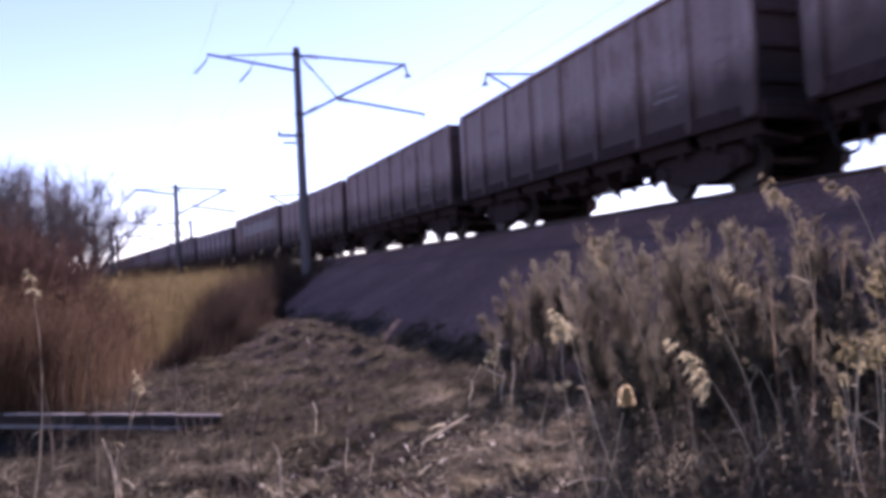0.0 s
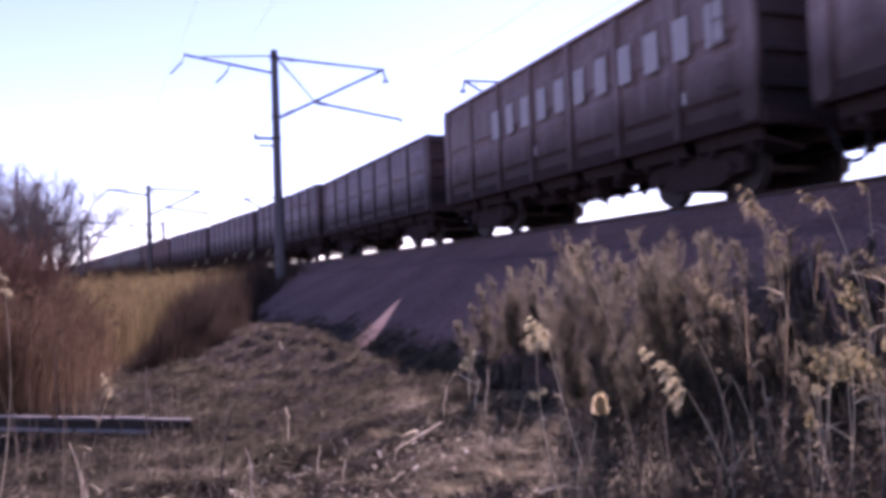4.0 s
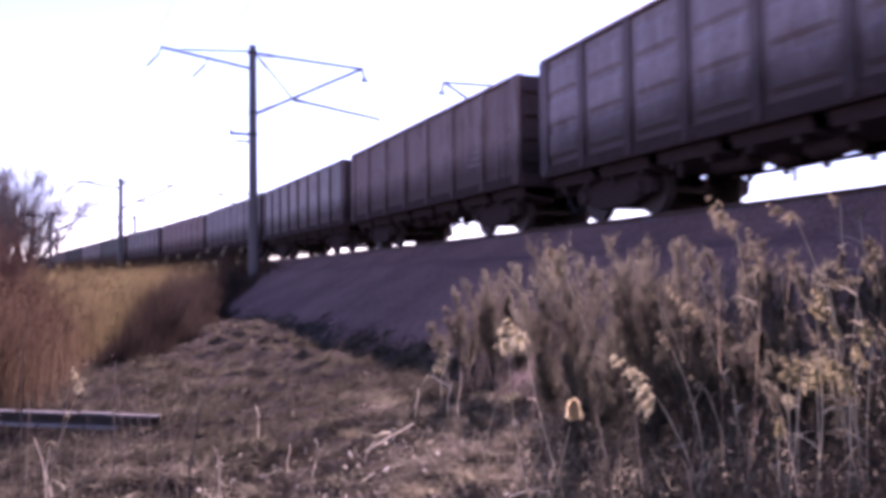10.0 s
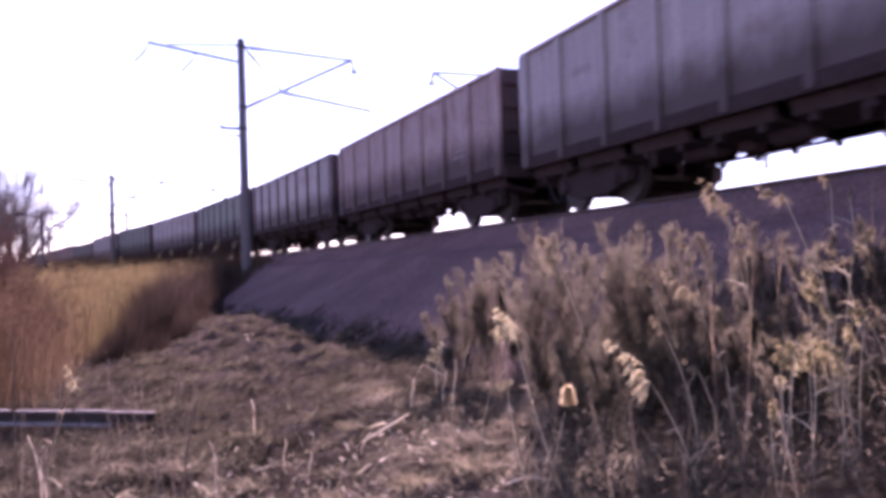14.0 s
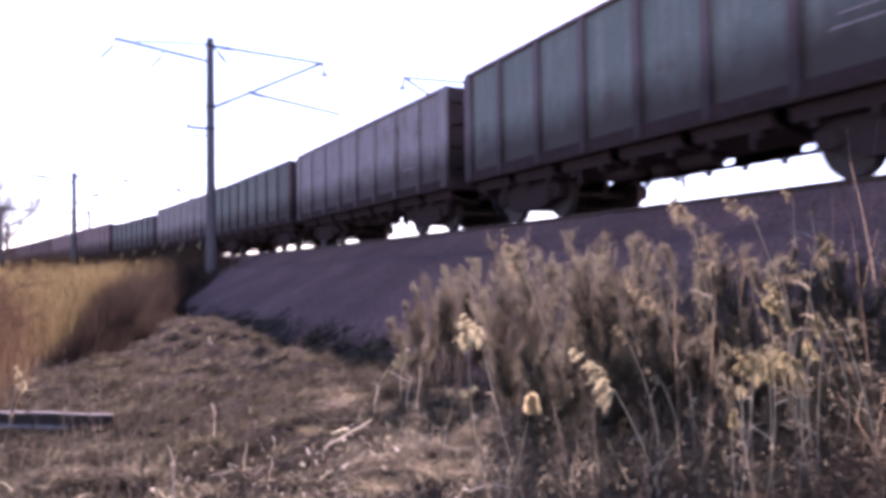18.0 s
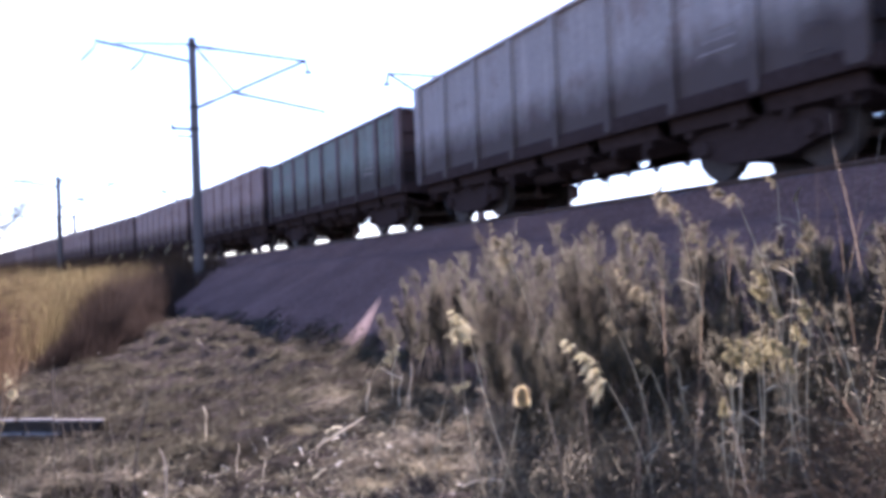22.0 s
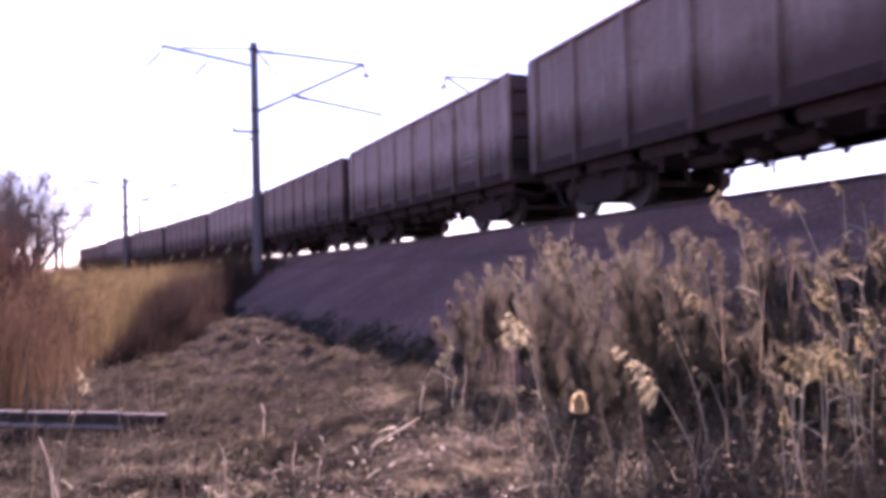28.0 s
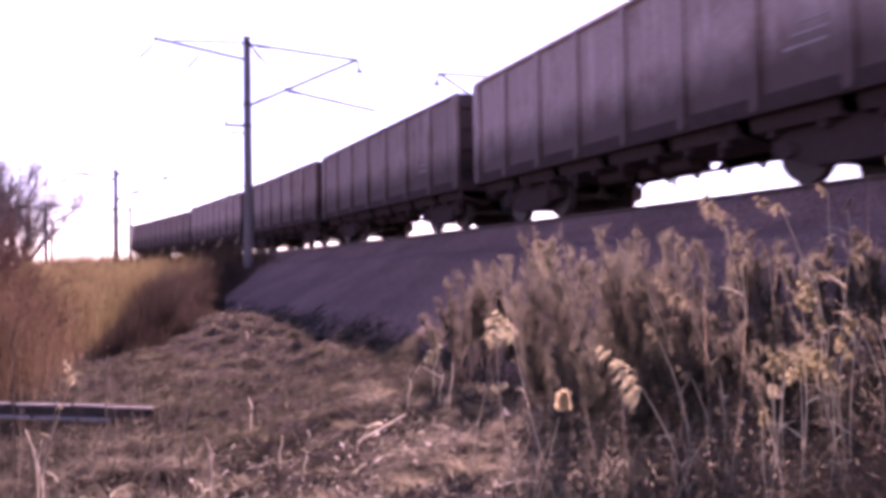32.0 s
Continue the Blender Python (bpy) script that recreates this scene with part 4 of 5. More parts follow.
def build_train():
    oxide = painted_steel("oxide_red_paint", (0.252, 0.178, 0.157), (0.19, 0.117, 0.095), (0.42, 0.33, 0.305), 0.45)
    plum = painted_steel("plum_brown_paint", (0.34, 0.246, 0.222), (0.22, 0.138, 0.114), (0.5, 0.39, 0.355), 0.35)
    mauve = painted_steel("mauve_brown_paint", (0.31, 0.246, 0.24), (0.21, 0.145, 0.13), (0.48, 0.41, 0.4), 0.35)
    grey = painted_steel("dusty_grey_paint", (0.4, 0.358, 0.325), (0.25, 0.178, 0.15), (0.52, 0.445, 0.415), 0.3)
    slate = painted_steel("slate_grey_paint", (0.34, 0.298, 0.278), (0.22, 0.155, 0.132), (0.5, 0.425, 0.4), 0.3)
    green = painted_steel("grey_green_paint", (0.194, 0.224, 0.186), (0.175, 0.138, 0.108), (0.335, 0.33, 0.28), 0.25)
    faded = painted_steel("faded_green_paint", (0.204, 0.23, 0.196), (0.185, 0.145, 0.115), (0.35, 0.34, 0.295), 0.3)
    # posts and top rails darker than the panels
    dark = painted_steel("dark_rib_paint", (0.17, 0.125, 0.12), (0.13, 0.085, 0.075), (0.28, 0.225, 0.215), 0.3)
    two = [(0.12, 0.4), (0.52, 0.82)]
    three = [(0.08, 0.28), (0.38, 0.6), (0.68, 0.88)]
    # ends much darker than the sides, so the gaps between wagons read dark
    ends = painted_steel("dark_end_paint", (0.06, 0.04, 0.037), (0.048, 0.03, 0.027), (0.1, 0.074, 0.068), 0.5)
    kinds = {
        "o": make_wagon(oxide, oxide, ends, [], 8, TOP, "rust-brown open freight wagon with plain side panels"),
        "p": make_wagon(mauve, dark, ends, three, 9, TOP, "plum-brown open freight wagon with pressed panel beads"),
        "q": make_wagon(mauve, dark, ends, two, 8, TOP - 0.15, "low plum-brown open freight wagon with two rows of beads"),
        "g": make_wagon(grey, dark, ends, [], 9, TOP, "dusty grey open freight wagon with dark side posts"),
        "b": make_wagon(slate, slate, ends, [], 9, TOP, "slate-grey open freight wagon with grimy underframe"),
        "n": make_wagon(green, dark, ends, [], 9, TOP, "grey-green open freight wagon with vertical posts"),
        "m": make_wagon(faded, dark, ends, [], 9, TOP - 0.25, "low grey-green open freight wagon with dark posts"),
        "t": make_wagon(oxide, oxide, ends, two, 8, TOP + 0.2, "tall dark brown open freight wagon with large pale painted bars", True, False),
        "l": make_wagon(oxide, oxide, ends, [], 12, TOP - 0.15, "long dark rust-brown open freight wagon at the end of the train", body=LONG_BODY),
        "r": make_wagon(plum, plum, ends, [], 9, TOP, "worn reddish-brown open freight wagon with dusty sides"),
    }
    order = ORDER
    used = set()
    for i in range(FIRST, LAST + 1):
        k = order[i - FIRST]
        if k in used:
            w = copy_thing(kinds[k], wagon_pose(i, 0))
        else:
            w = kinds[k]
            w.matrix_basis = wagon_pose(i, 0)
            used.add(k)
        WAGONS.append((i, w))


# ---- plants
def tagged_stuff(name, v, f, material, label, category):
    return tagged(new(name, mesh_from(name, v, f, material)), label, category, kind="stuff")


def unit(v):
    return v / (np.linalg.norm(v, axis=1, keepdims=True) + 1e-9)


def scatter(rng, n, bearing, dist, keep):
    """Places within a fan before the camera, denser nearby."""
    b = np.radians(rng.uniform(*bearing, n))
    d = dist[0] * (dist[1] / dist[0]) ** rng.uniform(0, 1, n) ** 0.85
    x, y = np.sin(b) * d, np.cos(b) * d
    s, o = to_track(x, y)
    k = keep(x, y, s, o, rng.uniform(0, 1, n))
    return x[k], y[k], s[k], o[k]


def tussock(x, y, size, seed, material=PALE_GRASS, n=260, label="pale arching tussock of dry grass in the litter"):
    """A bunch of dry blades that arch over to all sides."""
    rng = np.random.default_rng(seed)
    az, tilt = rng.uniform(0, 2 * math.pi, n), np.abs(rng.normal(0.55, 0.3, n))
    way = np.stack([np.cos(az) * np.sin(tilt), np.sin(az) * np.sin(tilt), np.cos(tilt)], 1)
    length = size * rng.uniform(0.5, 1.1, n)
    base = rng.normal(0, 0.06, (n, 3)) * np.array([[1, 1, 0]])
    bend = np.stack([np.cos(az) * 0.4, np.sin(az) * 0.4, -0.6 * np.ones(n)], 1) * length[:, None]
    v, f = blade_arrays(base, way, length, rng.uniform(0.004, 0.009, n), bend, 4, 0.25, rng)
    ob = new("grass_tussock", mesh_from("grass_tussock", v, f, material))
    ob.matrix_basis = pose(x, y, float(ground_height(x, y)) - 0.02)
    tagged(ob, label, "grass tussock", "grass tussocks")


def build_litter():
    rng = np.random.default_rng(11)
    for name, material, n, label, w0, w1, l0, l1, lift in (
            ("cut_reed_litter", LITTER, 76000, "layer of pale cut reed stalks and dry leaves", 0.005, 0.02, 0.03, 0.11, 0.14),
            ("long_stalks", PALE_STALK, 900, "bleached long stalks lying across the litter", 0.004, 0.008, 0.08, 0.24, 0.2),
            ("dark_stalks", DARK_LITTER, 105000, "dark stalks and leaves among the cut reeds", 0.006, 0.024, 0.03, 0.12, 0.12),
            # small pale chips imitate bright glints on the litter
            ("glint_chips", PALE_STALK, 9000, "short pale chips of stalk that stand for glints in the litter", 0.006, 0.014, 0.015, 0.045, 0.2)):
        x, y, s, o = scatter(rng, n, (-42, 42), (3.4, 30), lambda x, y, s, o, r: (o > 5.75 + 0.5 * lumps(x, y, 1.3, 1.0)) & (r < np.clip((o - 5.4) / 0.9, 0.12, 1)))
        dark = name == "dark_stalks"
        heavy = 1.0 * lumps(x, y, 1.15, 5.0) + 0.7 * lumps(x, y, 0.38, 1.2)
        # light by mix: pale litter in sunlit zones, dark litter on the dim ridge
        bright = 1.1 * np.exp(-((x - 0.1) / 1.3) ** 2 - ((y - 6.3) / 2.0) ** 2) + 0.7 * np.exp(-((x + 1.6) / 1.6) ** 2 - ((y - 5.2) / 0.9) ** 2)
        ridge = np.clip((y - 6.3) / 1.4, 0, 1) * np.clip((18 - y) / 6, 0, 1)
        corner = 0.9 * np.clip((-x - 1.3) / 0.8, 0, 1) * np.clip((8.6 - y) / 0.8, 0, 1)
        heavy += -corner
        heavy = -heavy + 0.35 - 0.6 * bright + 0.95 * ridge if dark else heavy - 0.3 + bright - 1.5 * ridge
        k = rng.uniform(-0.9, 0.9, len(x)) < heavy
        x, y, m = x[k], y[k], int(k.sum())
        z = ground_height(x, y) + rng.uniform(-0.02, 1, m) ** 2 * lift
        az = rng.normal(0.7, 1.3, m) + math.pi * (rng.uniform(0, 1, m) < 0.3)
        tilt = rng.normal(0.3, 0.55, m)
        way = np.stack([np.cos(az) * np.cos(tilt), np.sin(az) * np.cos(tilt), np.sin(tilt)], 1)
        far = np.hypot(x, y)
        length = rng.uniform(l0, l1, m)
        width = (w0 + (w1 - w0) * rng.uniform(0, 1, m) ** 2) * (0.7 + 0.05 * far)
        bend = (rng.normal(0, 0.45, (m, 3)) - np.array([0, 0, 0.35])) * length[:, None]
        v, f = blade_arrays(np.stack([x, y, z], 1), way, length, width, bend, 3, 0.35, rng)
        tagged_stuff(name, v, f, material, label, "litter")
    # dead stems that stick out of the heap
    x, y, s, o = scatter(rng, 5200, (-22, 3), (7.0, 24), lambda x, y, s, o, r: (o > 5.9) & (o < 8.2 + 0.6 * lumps(x, y, 1.0, 2.0)) & (s > 5))
    m = len(x)
    way = unit(np.stack([rng.normal(0.35, 0.4, m), rng.normal(0, 0.4, m), np.ones(m)], 1))
    length = rng.uniform(0.1, 0.4, m)
    bend = np.stack([rng.normal(0.25, 0.3, m), rng.normal(0, 0.2, m), -0.25 * np.ones(m)], 1) * length[:, None]
    v, f = blade_arrays(np.stack([x, y, ground_height(x, y)], 1), way, length, rng.uniform(0.006, 0.014, m), bend, 3, 0.3, rng)
    tagged_stuff("heap_stems", v, f, DARK_LITTER, "short dead stems sticking out of the heap of cuttings", "stems")
    # orange straw that hangs over at the foot of the reeds
    cx, cy, s, o = scatter(rng, 300, (13, 37), (3.5, 5.4), lambda x, y, s, o, r: o > 4.6)
    per = 34
    x, y = np.repeat(cx, per) + rng.normal(0, 0.06, len(cx) * per), np.repeat(cy, per) + rng.normal(0, 0.06, len(cx) * per)
    m = len(x)
    size = np.repeat(rng.uniform(0.2, 0.55, len(cx)), per)
    az, tilt = rng.uniform(0, 2 * math.pi, m), np.abs(rng.normal(0.45, 0.25, m))
    way = np.stack([np.cos(az) * np.sin(tilt), np.sin(az) * np.sin(tilt), np.cos(tilt)], 1)
    length = size * rng.uniform(0.6, 1.1, m)
    bend = np.stack([np.cos(az) * 0.35, np.sin(az) * 0.35, -0.5 * np.ones(m)], 1) * length[:, None]
    v, f = blade_arrays(np.stack([x, y, ground_height(x, y)], 1), way, length, rng.uniform(0.004, 0.009, m), bend, 4, 0.25, rng)
    n = 40
    b, dist = np.radians(rng.uniform(19, 35, n)), rng.uniform(4.3, 6.0, n)
    sx, sy = np.sin(b) * dist, np.cos(b) * dist
    up = unit(np.stack([rng.normal(0, 0.12, n), rng.normal(0, 0.12, n), np.ones(n)], 1))
    v2, f2 = blade_arrays(np.stack([sx, sy, ground_height(sx, sy)], 1), up, rng.uniform(0.5, 1.25, n), rng.uniform(0.005, 0.011, n), rng.normal(0, 0.1, (n, 3)), 5, 0.25, rng)
    v, f = join_arrays([(v, f + 0), (v2, f2)]) if f.shape[1] == f2.shape[1] else (v, f)
    tagged_stuff("orange_straw", v, f, ORANGE_STRAW, "tangled orange-brown straw at the foot of the reeds", "straw")
    for i, (b, dist, size) in enumerate(TUSSOCK_ROWS):
        tussock(*at_bearing(b, dist), size, 800 + i)
    for i, (b, dist, size) in enumerate(TAN_ROWS):
        tussock(*at_bearing(b, dist), size, 860 + i, TAN_GRASS, 520, "tan arching tussock of dry grass at the edge of the heap")
    # long matted grass combed over the heap, clump by clump
    cx, cy, s, o = scatter(rng, 1700, (-25, 4), (6.6, 25), lambda x, y, s, o, r: (o > 6.0 + 0.3 * lumps(x, y, 0.9, 4.0)) & (o < 9.6) & (r < 0.35 + 0.5 * (lumps(x, y, 0.8, 3.0) > -0.1)))
    per = 64
    m = len(cx) * per
    lie = np.repeat(rng.normal(0.25, 0.45, len(cx)), per) + rng.normal(0, 0.25, m)
    off, wide = rng.normal(0, 0.15, m), rng.normal(0, 0.05, m)
    x, y = np.repeat(cx, per) + np.cos(lie) * off - np.sin(lie) * wide, np.repeat(cy, per) + np.sin(lie) * off + np.cos(lie) * wide
    tilt = rng.normal(0.7, 0.4, m)
    way = np.stack([np.cos(lie) * np.sin(tilt), np.sin(lie) * np.sin(tilt), np.cos(tilt)], 1)
    length = np.repeat(rng.uniform(0.16, 0.46, len(cx)), per) * rng.uniform(0.5, 1.1, m)
    bend = np.stack([np.cos(lie) * 0.15, np.sin(lie) * 0.15, -0.75 * np.ones(m)], 1) * length[:, None]
    v, f = blade_arrays(np.stack([x, y, ground_height(x, y) + 0.02], 1), way, length, rng.uniform(0.003, 0.007, m) * (0.7 + 0.05 * np.hypot(x, y)), bend, 4, 0.3, rng)
    tagged_stuff("matted_grass", v, f, MATTED, "long matted dry grass lying over the heap of cuttings", "grass")
    for i, (b, dist, size) in enumerate(STRAW_ROWS):
        tussock(*at_bearing(b, dist), size, 830 + i, ORANGE_STRAW, 420, "large orange-brown arching tussock of straw below the reeds")
    # low tufts that stand up out of the litter, the darker ones towards the bank
    for name, material, n, per, label in (("dry_tufts", LITTER, 1500, 26, "arching tufts of dry grass among the litter"),
                                          ("dark_tufts", DARK_LITTER, 3400, 40, "matted dark tufts of dead grass on the heap")):
        cx, cy, s, o = scatter(rng, n, (-40, 26), (4.2, 22), lambda x, y, s, o, r: (o > 6.0 + 0.3 * lumps(x, y, 0.9, 4.0)) & (np.hypot(x, y) > 4.9) & (
            (r < np.clip(1.3 - (y - 5.2) / 2.2, 0.1, 1)) if name == "dry_tufts" else (y > 5.6)))
        x, y = np.repeat(cx, per) + rng.normal(0, 0.06, len(cx) * per), np.repeat(cy, per) + rng.normal(0, 0.06, len(cx) * per)
        m = len(x)
        size = np.repeat(rng.uniform(0.08, 0.42, len(cx)), per)
        az, tilt = np.repeat(rng.normal(-0.1, 0.9, len(cx)), per) + rng.normal(0, 0.8, m), np.abs(rng.normal(0.55, 0.35, m))
        way = np.stack([np.cos(az) * np.sin(tilt), np.sin(az) * np.sin(tilt), np.cos(tilt)], 1)
        length = size * rng.uniform(0.4, 1.1, m)
        bend = np.stack([np.cos(az) * 0.4, np.sin(az) * 0.4, -0.55 * np.ones(m)], 1) * length[:, None]
        v, f = blade_arrays(np.stack([x, y, ground_height(x, y)], 1), way, length, rng.uniform(0.003, 0.008, m), bend, 3, 0.25, rng)
        tagged_stuff(name, v, f, material, label, "grass")


def build_gold_grass():
    rng = np.random.default_rng(12)

    def line(x, y):
        """Degrees to the left of the edge of the cut ground, uneven."""
        far = np.hypot(x, y)
        edge = np.interp(far, [9, 12, 20, 28, 35, 60, 100], [-19.5, -20.5, -17.0, -14.2, -12.0, -8.0, -6.0])
        return edge - np.degrees(np.arctan2(x, y)) + 1.1 * lumps(x, y, 2.4, 1.5) + 0.7 * lumps(x, y, 0.8, 3.5)

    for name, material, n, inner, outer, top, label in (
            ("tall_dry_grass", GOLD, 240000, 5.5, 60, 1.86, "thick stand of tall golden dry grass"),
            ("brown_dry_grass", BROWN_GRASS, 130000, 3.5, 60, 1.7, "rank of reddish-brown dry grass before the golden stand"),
            # this rank is coloured dark in place of cast shade on the grass
            ("shaded_dry_grass", SHADE_GRASS, 130000, 0.0, 7.5, 1.2, "fringe of brown withered grass, darkened to stand for shade")):
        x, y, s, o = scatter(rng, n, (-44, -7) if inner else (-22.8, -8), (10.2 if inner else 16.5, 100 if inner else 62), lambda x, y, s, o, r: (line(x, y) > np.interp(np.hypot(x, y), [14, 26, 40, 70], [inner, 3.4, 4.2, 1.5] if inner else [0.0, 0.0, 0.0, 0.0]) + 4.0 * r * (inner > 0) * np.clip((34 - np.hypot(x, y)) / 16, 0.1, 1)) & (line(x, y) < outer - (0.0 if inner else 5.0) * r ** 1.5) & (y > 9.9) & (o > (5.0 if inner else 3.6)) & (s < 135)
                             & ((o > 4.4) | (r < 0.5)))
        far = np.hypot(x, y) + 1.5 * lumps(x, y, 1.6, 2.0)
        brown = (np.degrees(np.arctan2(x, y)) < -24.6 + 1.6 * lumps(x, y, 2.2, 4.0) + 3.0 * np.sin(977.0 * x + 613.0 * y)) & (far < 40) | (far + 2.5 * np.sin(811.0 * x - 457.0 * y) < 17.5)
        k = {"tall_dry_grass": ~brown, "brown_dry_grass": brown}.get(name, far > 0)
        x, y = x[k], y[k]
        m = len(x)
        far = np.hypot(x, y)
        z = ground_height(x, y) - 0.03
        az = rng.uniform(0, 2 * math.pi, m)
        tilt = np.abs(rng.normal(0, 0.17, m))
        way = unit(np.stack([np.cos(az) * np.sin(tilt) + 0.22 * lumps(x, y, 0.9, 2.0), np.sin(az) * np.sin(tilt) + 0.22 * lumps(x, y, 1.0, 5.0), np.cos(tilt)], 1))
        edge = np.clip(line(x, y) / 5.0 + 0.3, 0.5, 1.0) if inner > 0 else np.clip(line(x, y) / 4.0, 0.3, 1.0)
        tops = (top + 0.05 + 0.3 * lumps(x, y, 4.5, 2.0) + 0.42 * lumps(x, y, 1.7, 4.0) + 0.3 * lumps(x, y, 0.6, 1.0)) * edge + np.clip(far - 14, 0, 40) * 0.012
        # tops of this rank follow the bearing, to fit the camera's view
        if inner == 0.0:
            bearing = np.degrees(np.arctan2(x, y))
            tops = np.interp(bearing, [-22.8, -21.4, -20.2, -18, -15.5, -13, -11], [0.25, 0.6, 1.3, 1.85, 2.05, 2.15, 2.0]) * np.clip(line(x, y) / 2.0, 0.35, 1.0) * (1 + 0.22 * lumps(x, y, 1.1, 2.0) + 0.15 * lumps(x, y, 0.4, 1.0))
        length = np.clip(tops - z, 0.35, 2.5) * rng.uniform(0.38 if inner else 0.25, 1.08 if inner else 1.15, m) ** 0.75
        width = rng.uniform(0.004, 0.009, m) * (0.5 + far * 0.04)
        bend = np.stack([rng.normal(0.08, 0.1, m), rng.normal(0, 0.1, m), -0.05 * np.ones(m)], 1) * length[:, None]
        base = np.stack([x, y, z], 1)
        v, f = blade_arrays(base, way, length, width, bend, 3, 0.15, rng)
        if name != "shaded_dry_grass":
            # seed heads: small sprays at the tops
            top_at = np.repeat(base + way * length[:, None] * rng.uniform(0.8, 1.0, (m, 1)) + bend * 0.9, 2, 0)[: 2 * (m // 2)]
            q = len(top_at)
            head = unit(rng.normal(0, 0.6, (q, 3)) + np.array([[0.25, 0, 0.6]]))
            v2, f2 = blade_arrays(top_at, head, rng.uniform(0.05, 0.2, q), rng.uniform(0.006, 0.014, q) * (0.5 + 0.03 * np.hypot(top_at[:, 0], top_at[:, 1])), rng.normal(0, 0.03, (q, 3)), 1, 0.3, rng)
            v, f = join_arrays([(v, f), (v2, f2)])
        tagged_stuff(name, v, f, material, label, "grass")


def build_slope_grass():
    """Tall dry grass on the far slope of the bank, up to the ballast's edge."""
    rng = np.random.default_rng(14)
    x, y, s, o = scatter(rng, 260000, (-34, -6), (24, 240), lambda x, y, s, o, r: (o > 2.6 + 0.25 * lumps(x, y, 2.0, 1.0)) & (o < 6.5) & (s < 250) & (s > 32 + 9 * r + 3 * lumps(x, y, 1.5, 2.0)))
    m = len(x)
    z = ground_height(x, y) - 0.03
    s, o = to_track(x, y)
    tall = (np.clip((s - 22) / 24, 0.25, 1.35) + np.clip((s - 75) / 40, 0, 0.7)) * (1.3 + 0.3 * lumps(x, y, 3.1, 1.0) + 0.25 * lumps(x, y, 1.2, 3.0))
    length = np.clip(tall, 0.2, 2.8) * rng.uniform(0.45, 1.05, m)
    az, tilt = rng.uniform(0, 2 * math.pi, m), np.abs(rng.normal(0, 0.2, m))
    way = np.stack([np.cos(az) * np.sin(tilt), np.sin(az) * np.sin(tilt), np.cos(tilt)], 1)
    bend = np.stack([rng.normal(0.08, 0.12, m), rng.normal(0, 0.12, m), -0.05 * np.ones(m)], 1) * length[:, None]
    v, f = blade_arrays(np.stack([x, y, z], 1), way, length, rng.uniform(0.012, 0.03, m) * np.clip(np.hypot(x, y) / 60, 1, 3), bend, 3, 0.2, rng)
    tagged_stuff("slope_dry_grass", v, f, BROWN_GRASS, "dry brown grass on the slope of the bank", "grass")
    for i, (s, o, h) in enumerate(SLOPE_REED_ROWS):
        x, y = on_track(s, o)
        z = float(ground_height(x, y)) - 0.05
        foot = np.array([x + 0.1, y, z + h * 0.8])
        reed((x, y, z), foot, foot + np.array([0.16, 0.02, h * 0.2]), 700 + i, 0.0, 0.5, "pale plumed reed on the slope of the bank")


def twig_arrays(rng, root, way, length, depth, spread, width, shrink=0.62, forks=4, lean_up=0.25):
    """A branching stem as ribbons, with its fine ends (roots, ways, lengths, widths)."""
    roots, ways, lens, wids, lev = [], [], [], [], []
    stack = [(np.array(root, float), np.array(way, float), length, depth, width)]
    while stack:
        p, d, ln, k, w = stack.pop()
        roots.append(p), ways.append(d), lens.append(ln), wids.append(w), lev.append(k)
        if k == 0:
            continue
        for _ in range(forks if k > 1 else forks + 2):
            u = rng.uniform(0.3, 1.0)
            q = d + rng.normal(0, spread, 3)
            q[2] += lean_up
            q /= np.linalg.norm(q)
            stack.append((p + d * ln * u, q, ln * shrink * rng.uniform(0.6, 1.1), k - 1, w * 0.6))
    return [np.array(a) for a in (roots, ways, lens, wids, lev)]


